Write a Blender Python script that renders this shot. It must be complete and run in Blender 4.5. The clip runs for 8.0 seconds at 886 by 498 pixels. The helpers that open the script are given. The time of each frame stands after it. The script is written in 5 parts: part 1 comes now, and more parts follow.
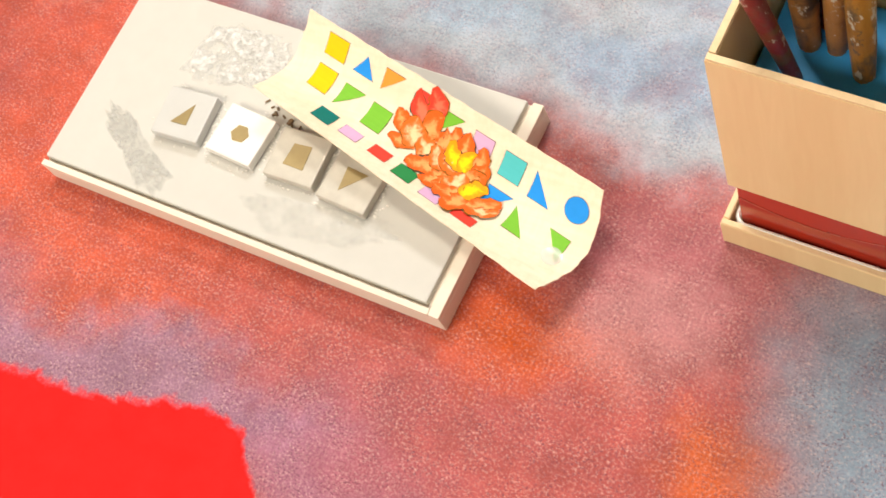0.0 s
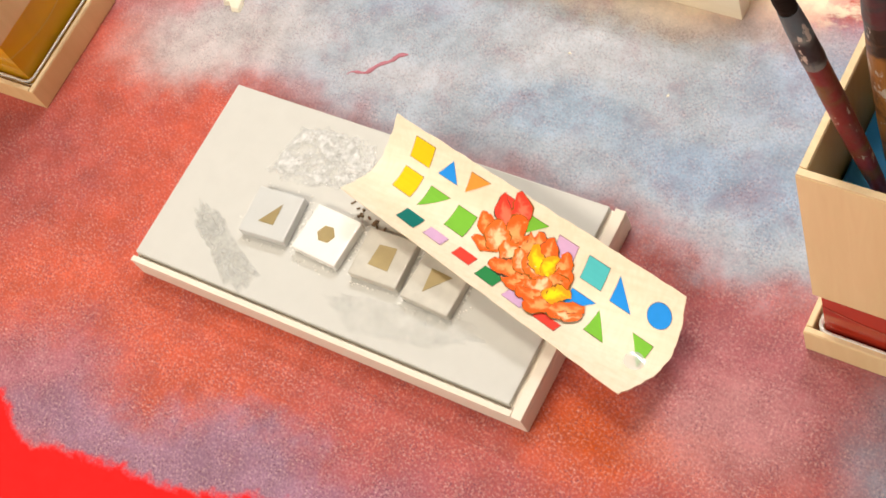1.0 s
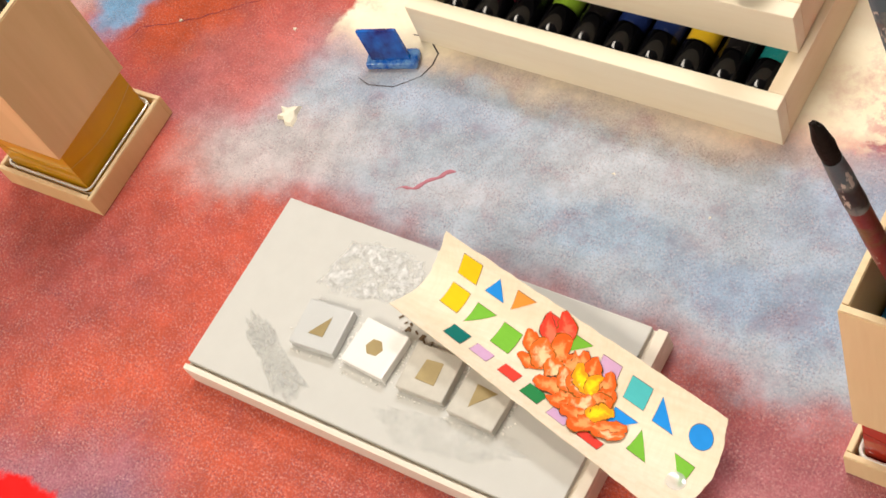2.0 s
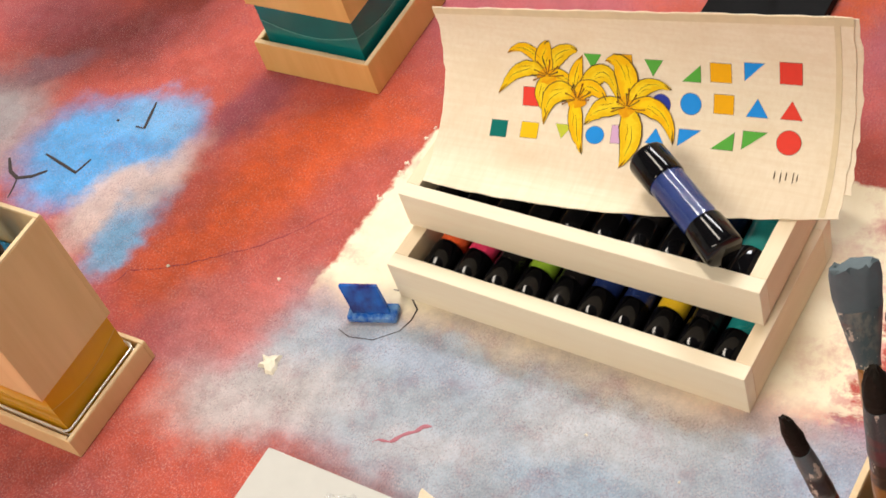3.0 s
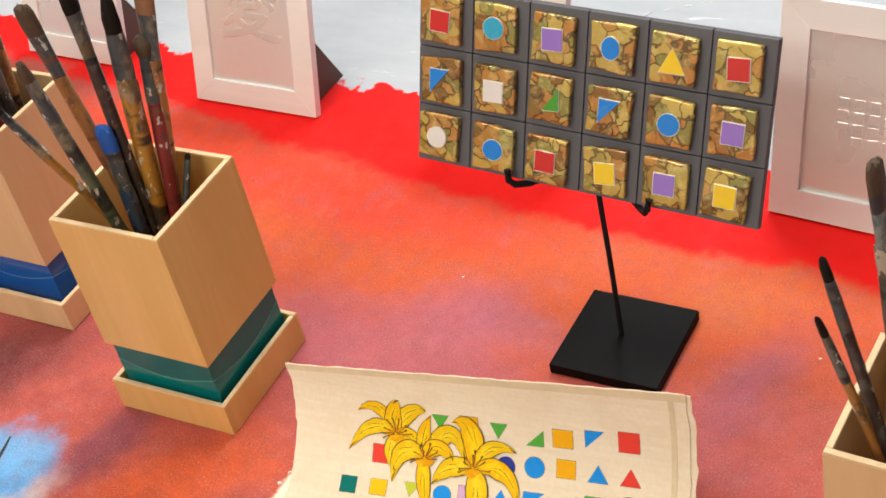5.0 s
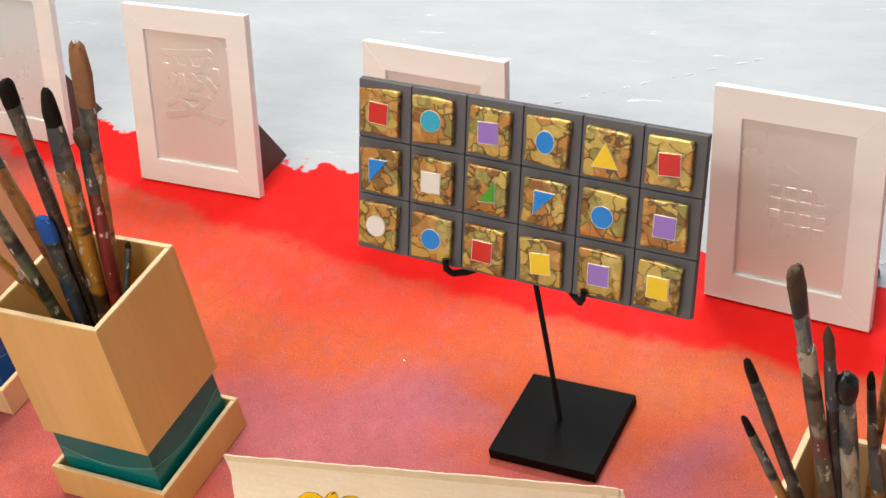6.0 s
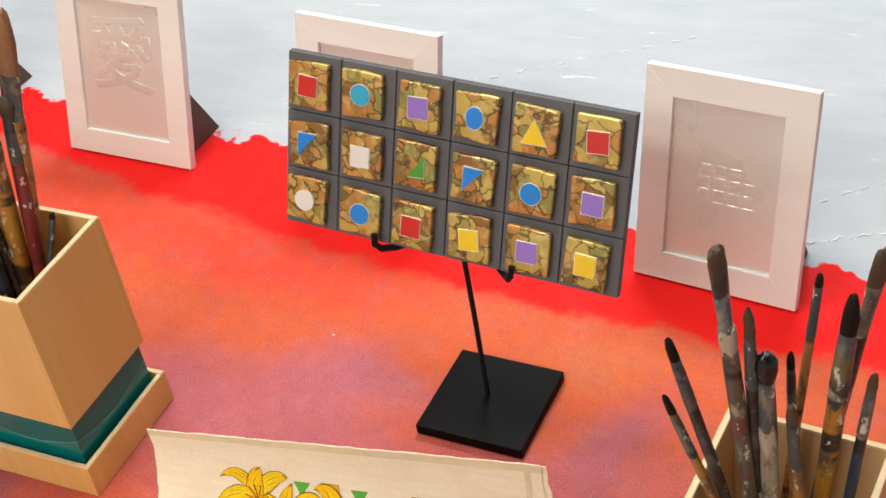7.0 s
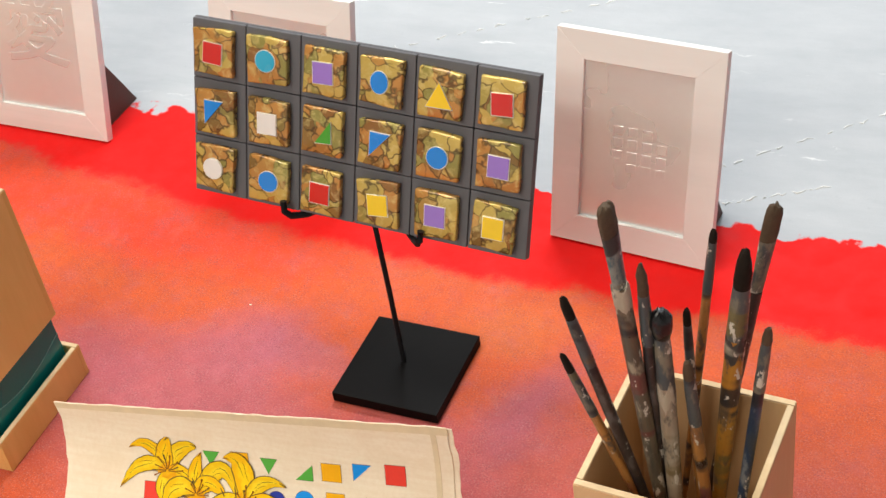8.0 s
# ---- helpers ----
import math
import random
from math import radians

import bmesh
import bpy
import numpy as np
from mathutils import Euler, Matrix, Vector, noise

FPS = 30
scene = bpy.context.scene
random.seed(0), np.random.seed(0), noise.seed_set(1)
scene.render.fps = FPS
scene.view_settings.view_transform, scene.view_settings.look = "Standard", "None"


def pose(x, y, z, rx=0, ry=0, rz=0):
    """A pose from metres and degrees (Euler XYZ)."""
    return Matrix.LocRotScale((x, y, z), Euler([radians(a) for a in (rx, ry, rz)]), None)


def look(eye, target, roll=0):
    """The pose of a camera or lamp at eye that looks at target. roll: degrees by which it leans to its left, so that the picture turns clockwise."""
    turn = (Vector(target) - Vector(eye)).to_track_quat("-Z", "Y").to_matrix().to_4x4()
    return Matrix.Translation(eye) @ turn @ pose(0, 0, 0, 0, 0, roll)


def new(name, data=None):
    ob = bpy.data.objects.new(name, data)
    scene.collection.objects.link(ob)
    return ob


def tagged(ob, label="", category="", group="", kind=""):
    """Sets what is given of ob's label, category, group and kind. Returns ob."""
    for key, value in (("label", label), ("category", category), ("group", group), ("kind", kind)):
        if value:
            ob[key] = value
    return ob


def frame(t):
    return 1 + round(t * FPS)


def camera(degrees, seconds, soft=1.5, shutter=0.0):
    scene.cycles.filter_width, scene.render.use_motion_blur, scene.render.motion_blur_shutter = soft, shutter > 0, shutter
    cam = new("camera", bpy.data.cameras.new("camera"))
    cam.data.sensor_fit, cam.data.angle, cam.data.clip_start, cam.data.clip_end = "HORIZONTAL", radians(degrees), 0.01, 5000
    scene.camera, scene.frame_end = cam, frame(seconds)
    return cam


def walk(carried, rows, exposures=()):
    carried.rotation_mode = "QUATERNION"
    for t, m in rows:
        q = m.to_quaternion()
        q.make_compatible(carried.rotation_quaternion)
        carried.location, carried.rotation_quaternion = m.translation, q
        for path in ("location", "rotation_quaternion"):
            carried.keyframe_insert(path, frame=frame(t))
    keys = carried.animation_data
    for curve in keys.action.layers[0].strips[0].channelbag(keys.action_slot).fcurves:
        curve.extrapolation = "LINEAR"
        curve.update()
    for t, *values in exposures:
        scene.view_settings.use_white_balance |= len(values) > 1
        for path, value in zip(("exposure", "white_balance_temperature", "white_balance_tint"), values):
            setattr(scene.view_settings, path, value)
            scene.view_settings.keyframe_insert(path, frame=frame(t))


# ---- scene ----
import functools
import itertools

cam = camera(34.1, 8.0, shutter=0.15)
PATH = [
    (0, (0.422, -1.012, 0.84), (-0.319, -0.443, -0.928), -33.4),
    (0.2, (0.4184, -1.0128, 0.8456), (-0.2035, -0.5503, -0.5542), -33.77),
    (0.5, (0.413, -1.014, 0.854), (-0.387, -0.414, -0.878), -33.4),
    (0.8, (0.4082, -1.0152, 0.86), (-0.2358, -0.5207, -0.5187), -32.55),
    (1, (0.405, -1.016, 0.864), (-0.425, -0.368, -0.837), -32.1),
    (1.2, (0.409, -1.016, 0.867), (-0.454, -0.339, -0.806), -31.6),
    (2.3, (0.3946, -1.005, 0.9144), (-0.3308, -0.3697, -0.3624), -28.0),
    (2.5, (0.392, -1.003, 0.923), (-0.527, -0.137, -0.628), -26.1),
    (2.7, (0.3944, -1.0042, 0.9318), (-0.3473, -0.2714, -0.2818), -24.62),
    (3, (0.398, -1.006, 0.945), (-0.513, -0.013, -0.533), -21.8),
    (3.2, (0.396, -1.002, 0.953), (-0.508, 0.027, -0.504), -20.8),
    (3.3, (0.397, -1.0, 0.9557), (-0.3228, -0.1612, -0.2012), -20.17),
    (3.5, (0.399, -0.996, 0.961), (-0.491, 0.085, -0.466), -19.5),
    (3.8, (0.402, -0.9882, 0.9712), (-0.3115, -0.0971, -0.1498), -18.74),
    (4, (0.404, -0.983, 0.978), (-0.469, 0.195, -0.383), -16.9),
    (4.2, (0.4068, -0.977, 0.984), (-0.285, -0.0071, -0.084), -16.42),
    (4.5, (0.411, -0.968, 0.993), (-0.455, 0.28, -0.308), -15.5),
    (4.7, (0.4154, -0.962, 0.9978), (-0.274, 0.0526, -0.0294), -15.11),
    (5, (0.422, -0.953, 1.005), (-0.407, 0.363, -0.252), -13.8),
    (5.2, (0.427, -0.949, 1.01), (-0.389, 0.392, -0.23), -13.4),
    (6.3, (0.437, -0.937, 1.04), (-0.333, 0.456, -0.171), -11.8),
    (6.5, (0.435, -0.942, 1.04), (-0.33, 0.444, -0.182), -11.6),
    (6.7, (0.4394, -0.9364, 1.0372), (-0.1582, 0.1686, 0.0463), -11.01),
    (7, (0.446, -0.928, 1.033), (-0.255, 0.465, -0.219), -9.9),
    (7.2, (0.4556, -0.9256, 1.0298), (-0.085, 0.1898, 0.0181), -9.31),
    (7.5, (0.47, -0.922, 1.025), (-0.178, 0.475, -0.251), -9.6),
    (7.7, (0.4744, -0.9204, 1.023), (-0.0339, 0.1958, -0.0044), -9.62),
    (8, (0.481, -0.918, 1.02), (-0.153, 0.474, -0.269), -9.6),
]
EXPOSURES = [(0.0, 0.07, 6780, 12), (1.0, -0.09, 6680, 12), (2.5, -0.17, 6540, 12), (3.5, -0.21, 6560, 13), (4.2, -0.20, 6550, 12), (5.0, -0.13, 6500, 11), (6.5, -0.11, 6420, 10), (8.0, -0.10, 6400, 10)]
walk(cam, [(t, look(eye, target, roll)) for t, eye, target, roll in PATH], exposures=EXPOSURES)

# ---- light ----
world = bpy.data.worlds.new("room_air")
scene.world = world
world.use_nodes = True
world.node_tree.nodes["Background"].inputs[0].default_value = (0.8, 0.86, 0.95, 1)
world.node_tree.nodes["Background"].inputs[1].default_value = 0.05


def area_lamp(name, place, target, sx, sy, watts, colour, turn=0.0):
    data = bpy.data.lights.new(name, "AREA")
    data.shape, data.size, data.size_y, data.energy, data.color = "RECTANGLE", sx, sy, watts, colour
    ob = new(name, data)
    ob.matrix_world = look(place, target) @ pose(0, 0, 0, 0, 0, turn)
    return ob


WARM, COOL = (1.0, 0.915, 0.775), (0.86, 0.94, 1.0)
for lamp_y in (-3.10, -2.42):
    area_lamp("tube_light_main", (-0.7, lamp_y, 2.70), (-0.6, lamp_y + 1.5, 0), 2.6, 0.30, 48, WARM)
area_lamp("tube_light_side", (-0.72, 0.25, 2.72), (-0.72, 0.25, 0), 1.5, 0.36, 50, WARM, -37)
area_lamp("tube_light_back", (-0.1, 1.95, 2.72), (-0.2, 1.2, 0), 1.3, 0.45, 80, (0.95, 0.96, 0.96))
area_lamp("window_light", (-0.3, 3.88, 1.6), (-0.3, 0.5, 0.3), 3.0, 1.6, 42, COOL)


# ---- mesh and node helpers ----
def part(name, bm, material, parent=None, label="", at=None, smooth=False):
    me = bpy.data.meshes.new(name)
    bm.normal_update()
    bm.to_mesh(me)
    bm.free()
    if smooth:
        for poly in me.polygons:
            poly.use_smooth = True
        me.set_sharp_from_angle(angle=radians(38))
    me.materials.append(material)
    ob = new(name, me)
    if parent:
        ob.parent = parent
    if at is not None:
        ob.matrix_basis = at
    if label:
        tagged(ob, label)
    return ob


def thing(name, at, label, category, group="", kind=""):
    ob = new(name)
    ob.empty_display_size = 0.02
    ob.matrix_basis = at
    return tagged(ob, label, category, group, kind)


def block(sx, sy, sz, cx=0.0, cy=0.0, cz=0.0, bevel=0.0, seg=2, bm=None):
    """A box of that size whose base centre is at cx, cy, cz, with rounded edges."""
    own = bmesh.new()
    bmesh.ops.create_cube(own, size=1, matrix=Matrix.Translation((cx, cy, cz + sz / 2)) @ Matrix.Diagonal((sx, sy, sz, 1)))
    if bevel:
        bmesh.ops.bevel(own, geom=own.edges[:], offset=bevel, segments=seg, profile=0.6, affect="EDGES")
    if bm is None:
        return own
    me = bpy.data.meshes.new("tmp")
    own.to_mesh(me)
    own.free()
    bm.from_mesh(me)
    bpy.data.meshes.remove(me)
    return bm


def loft(rings, close=True, bm=None):
    """Skin through rings of equal count; caps both ends."""
    bm = bm or bmesh.new()
    rows = [[bm.verts.new(p) for p in ring] for ring in rings]
    n = len(rows[0])
    for a, b in zip(rows, rows[1:]):
        for i in range(n):
            bm.faces.new((a[i], a[(i + 1) % n], b[(i + 1) % n], b[i]))
    if close:
        bm.faces.new(list(reversed(rows[0])))
        bm.faces.new(rows[-1])
    return bm


def turned(profile, n=20, bm=None, flat=1.0):
    """A turned body along z from (z, radius) pairs; flat squeezes it in y."""
    rings = [[(r * math.cos(2 * math.pi * i / n), flat * r * math.sin(2 * math.pi * i / n), z) for i in range(n)] for z, r in profile]
    return loft(rings, bm=bm)


def tube(points, radius, n=8, bm=None):
    """A rod of round section along points."""
    pts = [Vector(p) for p in points]
    rings = []
    for i, p in enumerate(pts):
        d = (pts[min(i + 1, len(pts) - 1)] - pts[max(i - 1, 0)]).normalized()
        side = d.cross(Vector((0.31, 0.2, 0.93))).normalized()
        up = side.cross(d)
        r = radius[i] if isinstance(radius, (list, tuple)) else radius
        rings.append([p + side * r * math.cos(2 * math.pi * k / n) + up * r * math.sin(2 * math.pi * k / n) for k in range(n)])
    return loft(rings, bm=bm)


class Nodes:
    """Short hand for a node material."""

    def __init__(self, name, rough=0.5, metal=0.0):
        self.mat = bpy.data.materials.new(name)
        self.mat.use_nodes = True
        self.tree = self.mat.node_tree
        self.bsdf = self.tree.nodes["Principled BSDF"]
        self.bsdf.inputs["Roughness"].default_value, self.bsdf.inputs["Metallic"].default_value = rough, metal
        self.coord = self.node("ShaderNodeTexCoord").outputs["Object"]

    def node(self, kind, **inputs):
        made = self.tree.nodes.new(kind)
        for key, value in inputs.items():
            self.put(made.inputs[key.replace("_", " ")], value)
        return made

    def put(self, socket, value):
        if hasattr(value, "is_linked"):
            self.tree.links.new(value, socket)
        else:
            socket.default_value = value

    def world_coord(self):
        self.coord = self.node("ShaderNodeNewGeometry").outputs["Position"]
        return self.coord

    def stretch(self, x, y, z, coord=None):
        m = self.node("ShaderNodeMapping", Vector=coord or self.coord)
        m.inputs["Scale"].default_value = (x, y, z)
        return m.outputs[0]

    def noise(self, scale, detail=4.0, rough=0.55, coord=None, warp=0.0):
        return self.node("ShaderNodeTexNoise", Vector=coord or self.coord, Scale=scale, Detail=detail, Roughness=rough, Distortion=warp).outputs["Fac"]

    def ramp(self, fac, a, b, low=0.0, high=1.0, smooth=False):
        m = self.node("ShaderNodeMapRange", Value=fac)
        if smooth:
            m.interpolation_type = "SMOOTHSTEP"
        for key, v in (("From Min", a), ("From Max", b), ("To Min", low), ("To Max", high)):
            self.put(m.inputs[key], v)
        return m.outputs[0]

    def math(self, op, a, b=0.0, c=0.0):
        m = self.node("ShaderNodeMath")
        m.operation = op
        for s, v in zip(m.inputs, (a, b, c)):
            self.put(s, v)
        return m.outputs[0]

    def mix(self, fac, a, b, mode="MIX"):
        m = self.node("ShaderNodeMix")
        m.data_type, m.blend_type = "RGBA", mode
        for s, v in ((m.inputs[0], fac), (m.inputs[6], a), (m.inputs[7], b)):
            self.put(s, (*v, 1) if isinstance(v, tuple) and len(v) == 3 else v)
        return m.outputs[2]

    def colour(self, value):
        self.put(self.bsdf.inputs["Base Color"], (*value, 1) if isinstance(value, tuple) and len(value) == 3 else value)
        return self

    def rough(self, value):
        self.put(self.bsdf.inputs["Roughness"], value)
        return self

    def bump(self, height, strength=0.3, distance=0.001):
        b = self.node("ShaderNodeBump", Height=height, Strength=strength, Distance=distance)
        self.put(self.bsdf.inputs["Normal"], b.outputs[0])
        return self


def split(n, coord=None):
    s = n.node("ShaderNodeSeparateXYZ", Vector=coord or n.coord)
    return s.outputs


def random_shift(n):
    """Coordinates moved by a random amount for every object, so that no two look the same."""
    info = n.node("ShaderNodeObjectInfo").outputs["Random"]
    add = n.node("ShaderNodeVectorMath")
    n.put(add.inputs[0], n.coord)
    off = n.node("ShaderNodeCombineXYZ", X=n.math("MULTIPLY", info, 13.0), Y=n.math("MULTIPLY", info, 7.0), Z=n.math("MULTIPLY", info, 17.0))
    n.put(add.inputs[1], off.outputs[0])
    n.coord = add.outputs[0]
    return info


# ---- materials ----
def wood(name, light, dark, along=(1, 1, 0.08), rough=0.55, grain=0.35):
    n = Nodes(name, rough)
    n.bsdf.inputs["Specular IOR Level"].default_value = 0.3
    info = random_shift(n)
    streak = n.noise(180, 4, 0.6, n.stretch(*along), 0.6)
    cloud = n.noise(14, 3, 0.5, n.stretch(along[0], along[1], max(along[2], 0.3)))
    col = n.mix(n.ramp(streak, 0.35, 0.75, 0.0, grain), light, dark)
    col = n.mix(n.ramp(cloud, 0.35, 0.7, 0.0, 0.45), col, tuple(0.5 * (a + b) for a, b in zip(light, dark)))
    sheen = n.noise(22, 3, 0.55, n.stretch(*(max(0.12, v) for v in along)), 0.8)
    col = n.mix(n.ramp(sheen, 0.52, 0.70, 0.0, 0.40), col, tuple(min(0.92, 1.16 * v + 0.03) for v in light))
    col = n.mix(n.ramp(sheen, 0.46, 0.32, 0.0, 0.28), col, dark)
    col = n.mix(n.ramp(info, 0, 1, 0.0, 0.12), col, dark)
    n.colour(col).bump(streak, 0.08, 0.0006)
    n.rough(n.ramp(cloud, 0.3, 0.7, rough - 0.08, rough + 0.1))
    return n.mat


PLY = wood("birch_plywood", (0.73, 0.46, 0.17), (0.63, 0.35, 0.09), (1, 1, 0.1))
PLY_PALE = wood("pale_plywood", (0.72, 0.49, 0.27), (0.61, 0.385, 0.185), (1, 1, 0.1))
EDGE = wood("plywood_edge", (0.80, 0.62, 0.38), (0.55, 0.36, 0.18), (1, 1, 1.5), 0.6)
PINE = wood("pale_pine", (0.86, 0.77, 0.60), (0.77, 0.64, 0.45), (0.08, 1, 1), 0.55, 0.3)
PINE_Y = wood("pale_pine_side", (0.82, 0.69, 0.50), (0.68, 0.52, 0.33), (1, 0.08, 1), 0.55, 0.3)
WASHED = wood("whitewashed_wood", (0.80, 0.82, 0.82), (0.74, 0.75, 0.74), (0.1, 1, 1), 0.6, 0.25)


def floor_paint():
    n = Nodes("sprayed_floor", 0.8)
    n.bsdf.inputs["Specular IOR Level"].default_value = 0.2
    pos = n.world_coord()
    warp_a = n.node("ShaderNodeTexNoise", Vector=pos, Scale=9.0, Detail=5.0, Roughness=0.6).outputs["Color"]
    warp_b = n.node("ShaderNodeTexNoise", Vector=pos, Scale=45.0, Detail=4.0, Roughness=0.65).outputs["Color"]

    def warped(colour, amount, start):
        c = n.node("ShaderNodeVectorMath")
        c.operation = "MULTIPLY_ADD"
        n.put(c.inputs[0], colour)
        c.inputs[1].default_value = (amount,) * 3
        n.put(c.inputs[2], start)
        s = n.node("ShaderNodeVectorMath", )
        n.put(s.inputs[0], c.outputs[0])
        s.inputs[1].default_value = (-amount / 2,) * 3
        return s.outputs[0]

    soft = warped(warp_b, 0.03, warped(warp_a, 0.10, pos))
    crisp = warped(warp_b, 0.022, pos)
    grain = n.noise(540, 3, 0.85)
    grain_b = n.noise(480, 3, 0.85)
    mottle = n.noise(38, 5, 0.65)
    blotch = n.ramp(n.noise(30, 6, 0.72), 0.36, 0.64)

    def spray(col, x, y, rx, ry, rot, paint, strong=1.0, feather=0.55, base=None):
        m = n.node("ShaderNodeMapping", Vector=base or soft)
        m.vector_type = "TEXTURE"
        m.inputs["Location"].default_value = (x, y, 0)
        m.inputs["Rotation"].default_value = (0, 0, radians(rot))
        m.inputs["Scale"].default_value = (rx, ry, 1000)
        length = n.node("ShaderNodeVectorMath")
        length.operation = "LENGTH"
        n.put(length.inputs[0], m.outputs[0])
        d = n.math("ADD", length.outputs["Value"], n.ramp(grain, 0.25, 0.75, -0.22 * feather, 0.22 * feather))
        f = n.ramp(d, 1 + feather, 1 - feather, 0.0, strong, True)
        return n.mix(f, col, paint)

    col = n.mix(n.ramp(mottle, 0.3, 0.7), (0.42, 0.072, 0.054), (0.51, 0.104, 0.076))
    ORANGE, MAUVE, LAV = (0.66, 0.10, 0.022), (0.34, 0.070, 0.065), (0.29, 0.16, 0.24)
    GREY, BLUE, PALE = (0.36, 0.42, 0.49), (0.26, 0.36, 0.50), (0.52, 0.48, 0.48)
    SKY, CREAM, RED = (0.08, 0.36, 0.76), (0.90, 0.83, 0.64), (0.80, 0.008, 0.007)
    # near stretch
    col = spray(col, -0.22, -0.80, 0.26, 0.07, -8, (0.56, 0.095, 0.045), 0.9)
    col = spray(col, -0.32, -0.68, 0.13, 0.10, -30, (0.52, 0.085, 0.045), 0.85)
    col = spray(col, -0.42, -0.74, 0.12, 0.07, 40, MAUVE, 0.7)
    col = spray(col, -0.12, -0.884, 0.22, 0.032, 8, LAV, 0.95)
    col = spray(col, 0.06, -0.90, 0.09, 0.05, -20, (0.34, 0.16, 0.26), 0.8)
    col = spray(col, -0.30, -0.875, 0.08, 0.045, 20, LAV, 0.6)
    col = spray(col, 0.02, -0.83, 0.12, 0.035, -6, (0.42, 0.09, 0.08), 0.8)
    col = spray(col, 0.20, -0.86, 0.14, 0.05, 10, (0.40, 0.085, 0.08), 0.8)
    col = spray(col, 0.148, -0.774, 0.055, 0.042, 20, (0.62, 0.095, 0.012), 0.95)
    col = spray(col, 0.275, -0.825, 0.034, 0.03, 0, (0.66, 0.13, 0.03), 0.85)
    col = spray(col, 0.22, -0.715, 0.10, 0.07, -10, (0.36, 0.12, 0.14), 0.9)
    col = spray(col, 0.21, -0.755, 0.05, 0.04, 30, (0.62, 0.40, 0.38), 0.2)
    col = spray(col, 0.159, -0.511, 0.022, 0.012, 0, (0.66, 0.60, 0.50), 0.6)
    col = spray(col, 0.37, -0.79, 0.065, 0.12, 10, (0.24, 0.35, 0.46), 0.95)
    # grey-blue cloud
    col = spray(col, -0.02, -0.533, 0.35, 0.098, -5, GREY, 1.0, 0.32)
    col = spray(col, 0.17, -0.565, 0.17, 0.075, -5, GREY, 1.0, 0.35)
    col = spray(col, -0.275, -0.562, 0.078, 0.042, 15, PALE, 0.85, 0.6)
    col = spray(col, 0.16, -0.585, 0.09, 0.028, 5, BLUE, 0.8)
    col = spray(col, 0.02, -0.560, 0.055, 0.026, -12, (0.24, 0.38, 0.54), 0.45)
    col = spray(col, 0.21, -0.50, 0.06, 0.05, 0, (0.30, 0.38, 0.52), 0.7)
    col = spray(col, -0.16, -0.488, 0.07, 0.020, 0, (0.30, 0.38, 0.52), 0.45)
    col = spray(col, 0.03, -0.50, 0.08, 0.035, 10, (0.50, 0.52, 0.56), 0.7)
    col = spray(col, -0.11, -0.56, 0.05, 0.02, 10, (0.50, 0.50, 0.54), 0.6)
    # brown dirt band at the box front, the box's shadow painted into it
    col = spray(col, -0.03, -0.452, 0.20, 0.018, -5, (0.44, 0.36, 0.29), 0.7)
    # left, sky-blue patch
    col = spray(col, -0.85, -0.12, 0.14, 0.09, 0, (0.33, 0.085, 0.10), 0.7)
    col = spray(col, -0.785, -0.345, 0.085, 0.080, 20, (0.36, 0.35, 0.38), 0.95)
    # next two: dark maroon paint with the blue pot's soft shadow painted in
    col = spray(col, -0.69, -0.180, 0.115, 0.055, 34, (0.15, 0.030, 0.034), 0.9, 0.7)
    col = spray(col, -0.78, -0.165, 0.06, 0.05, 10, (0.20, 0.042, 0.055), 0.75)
    col = spray(col, -0.745, -0.250, 0.05, 0.022, 30, (0.17, 0.11, 0.15), 0.7)
    # mauve paint, deepened to hold the teal pot's shadow
    col = spray(col, -0.465, -0.250, 0.030, 0.065, -18, (0.24, 0.055, 0.085), 0.85)
    col = spray(col, -0.605, -0.340, 0.100, 0.074, 28, SKY, 1.0, 0.32)
    col = spray(col, -0.565, -0.285, 0.045, 0.035, 0, (0.16, 0.42, 0.75), 0.8)
    col = spray(col, -0.535, -0.385, 0.028, 0.085, -28, (0.62, 0.50, 0.47), 0.9)
    col = spray(col, -0.515, -0.435, 0.026, 0.06, -10, (0.16, 0.40, 0.66), 0.95)
    col = spray(col, -0.45, -0.53, 0.10, 0.05, 10, (0.44, 0.09, 0.10), 0.7)
    # orange sweep beside the boxes
    col = spray(col, -0.375, -0.30, 0.05, 0.11, -25, ORANGE, 0.95)
    col = spray(col, -0.43, -0.43, 0.045, 0.08, -20, ORANGE, 0.8)
    col = spray(col, -0.31, -0.235, 0.05, 0.05, 0, ORANGE, 0.7)
    col = spray(col, -0.34, -0.47, 0.05, 0.06, -10, (0.56, 0.12, 0.10), 0.8)
    # far stretch
    col = spray(col, -0.30, 0.10, 0.50, 0.13, -8, (0.67, 0.108, 0.024), 0.95)
    col = spray(col, 0.25, 0.06, 0.40, 0.13, -6, (0.66, 0.110, 0.028), 0.95)
    col = spray(col, -0.80, 0.12, 0.20, 0.14, -10, (0.64, 0.095, 0.035), 0.9)
    col = spray(col, -0.68, 0.225, 0.24, 0.075, -8, (0.74, 0.065, 0.018), 1.0)
    col = spray(col, -0.34, 0.17, 0.20, 0.06, -8, (0.76, 0.055, 0.016), 0.95)
    col = spray(col, -0.22, -0.07, 0.14, 0.07, -10, (0.46, 0.12, 0.15), 0.8)
    col = spray(col, -0.10, 0.00, 0.07, 0.025, -10, (0.52, 0.14, 0.16), 0.6)
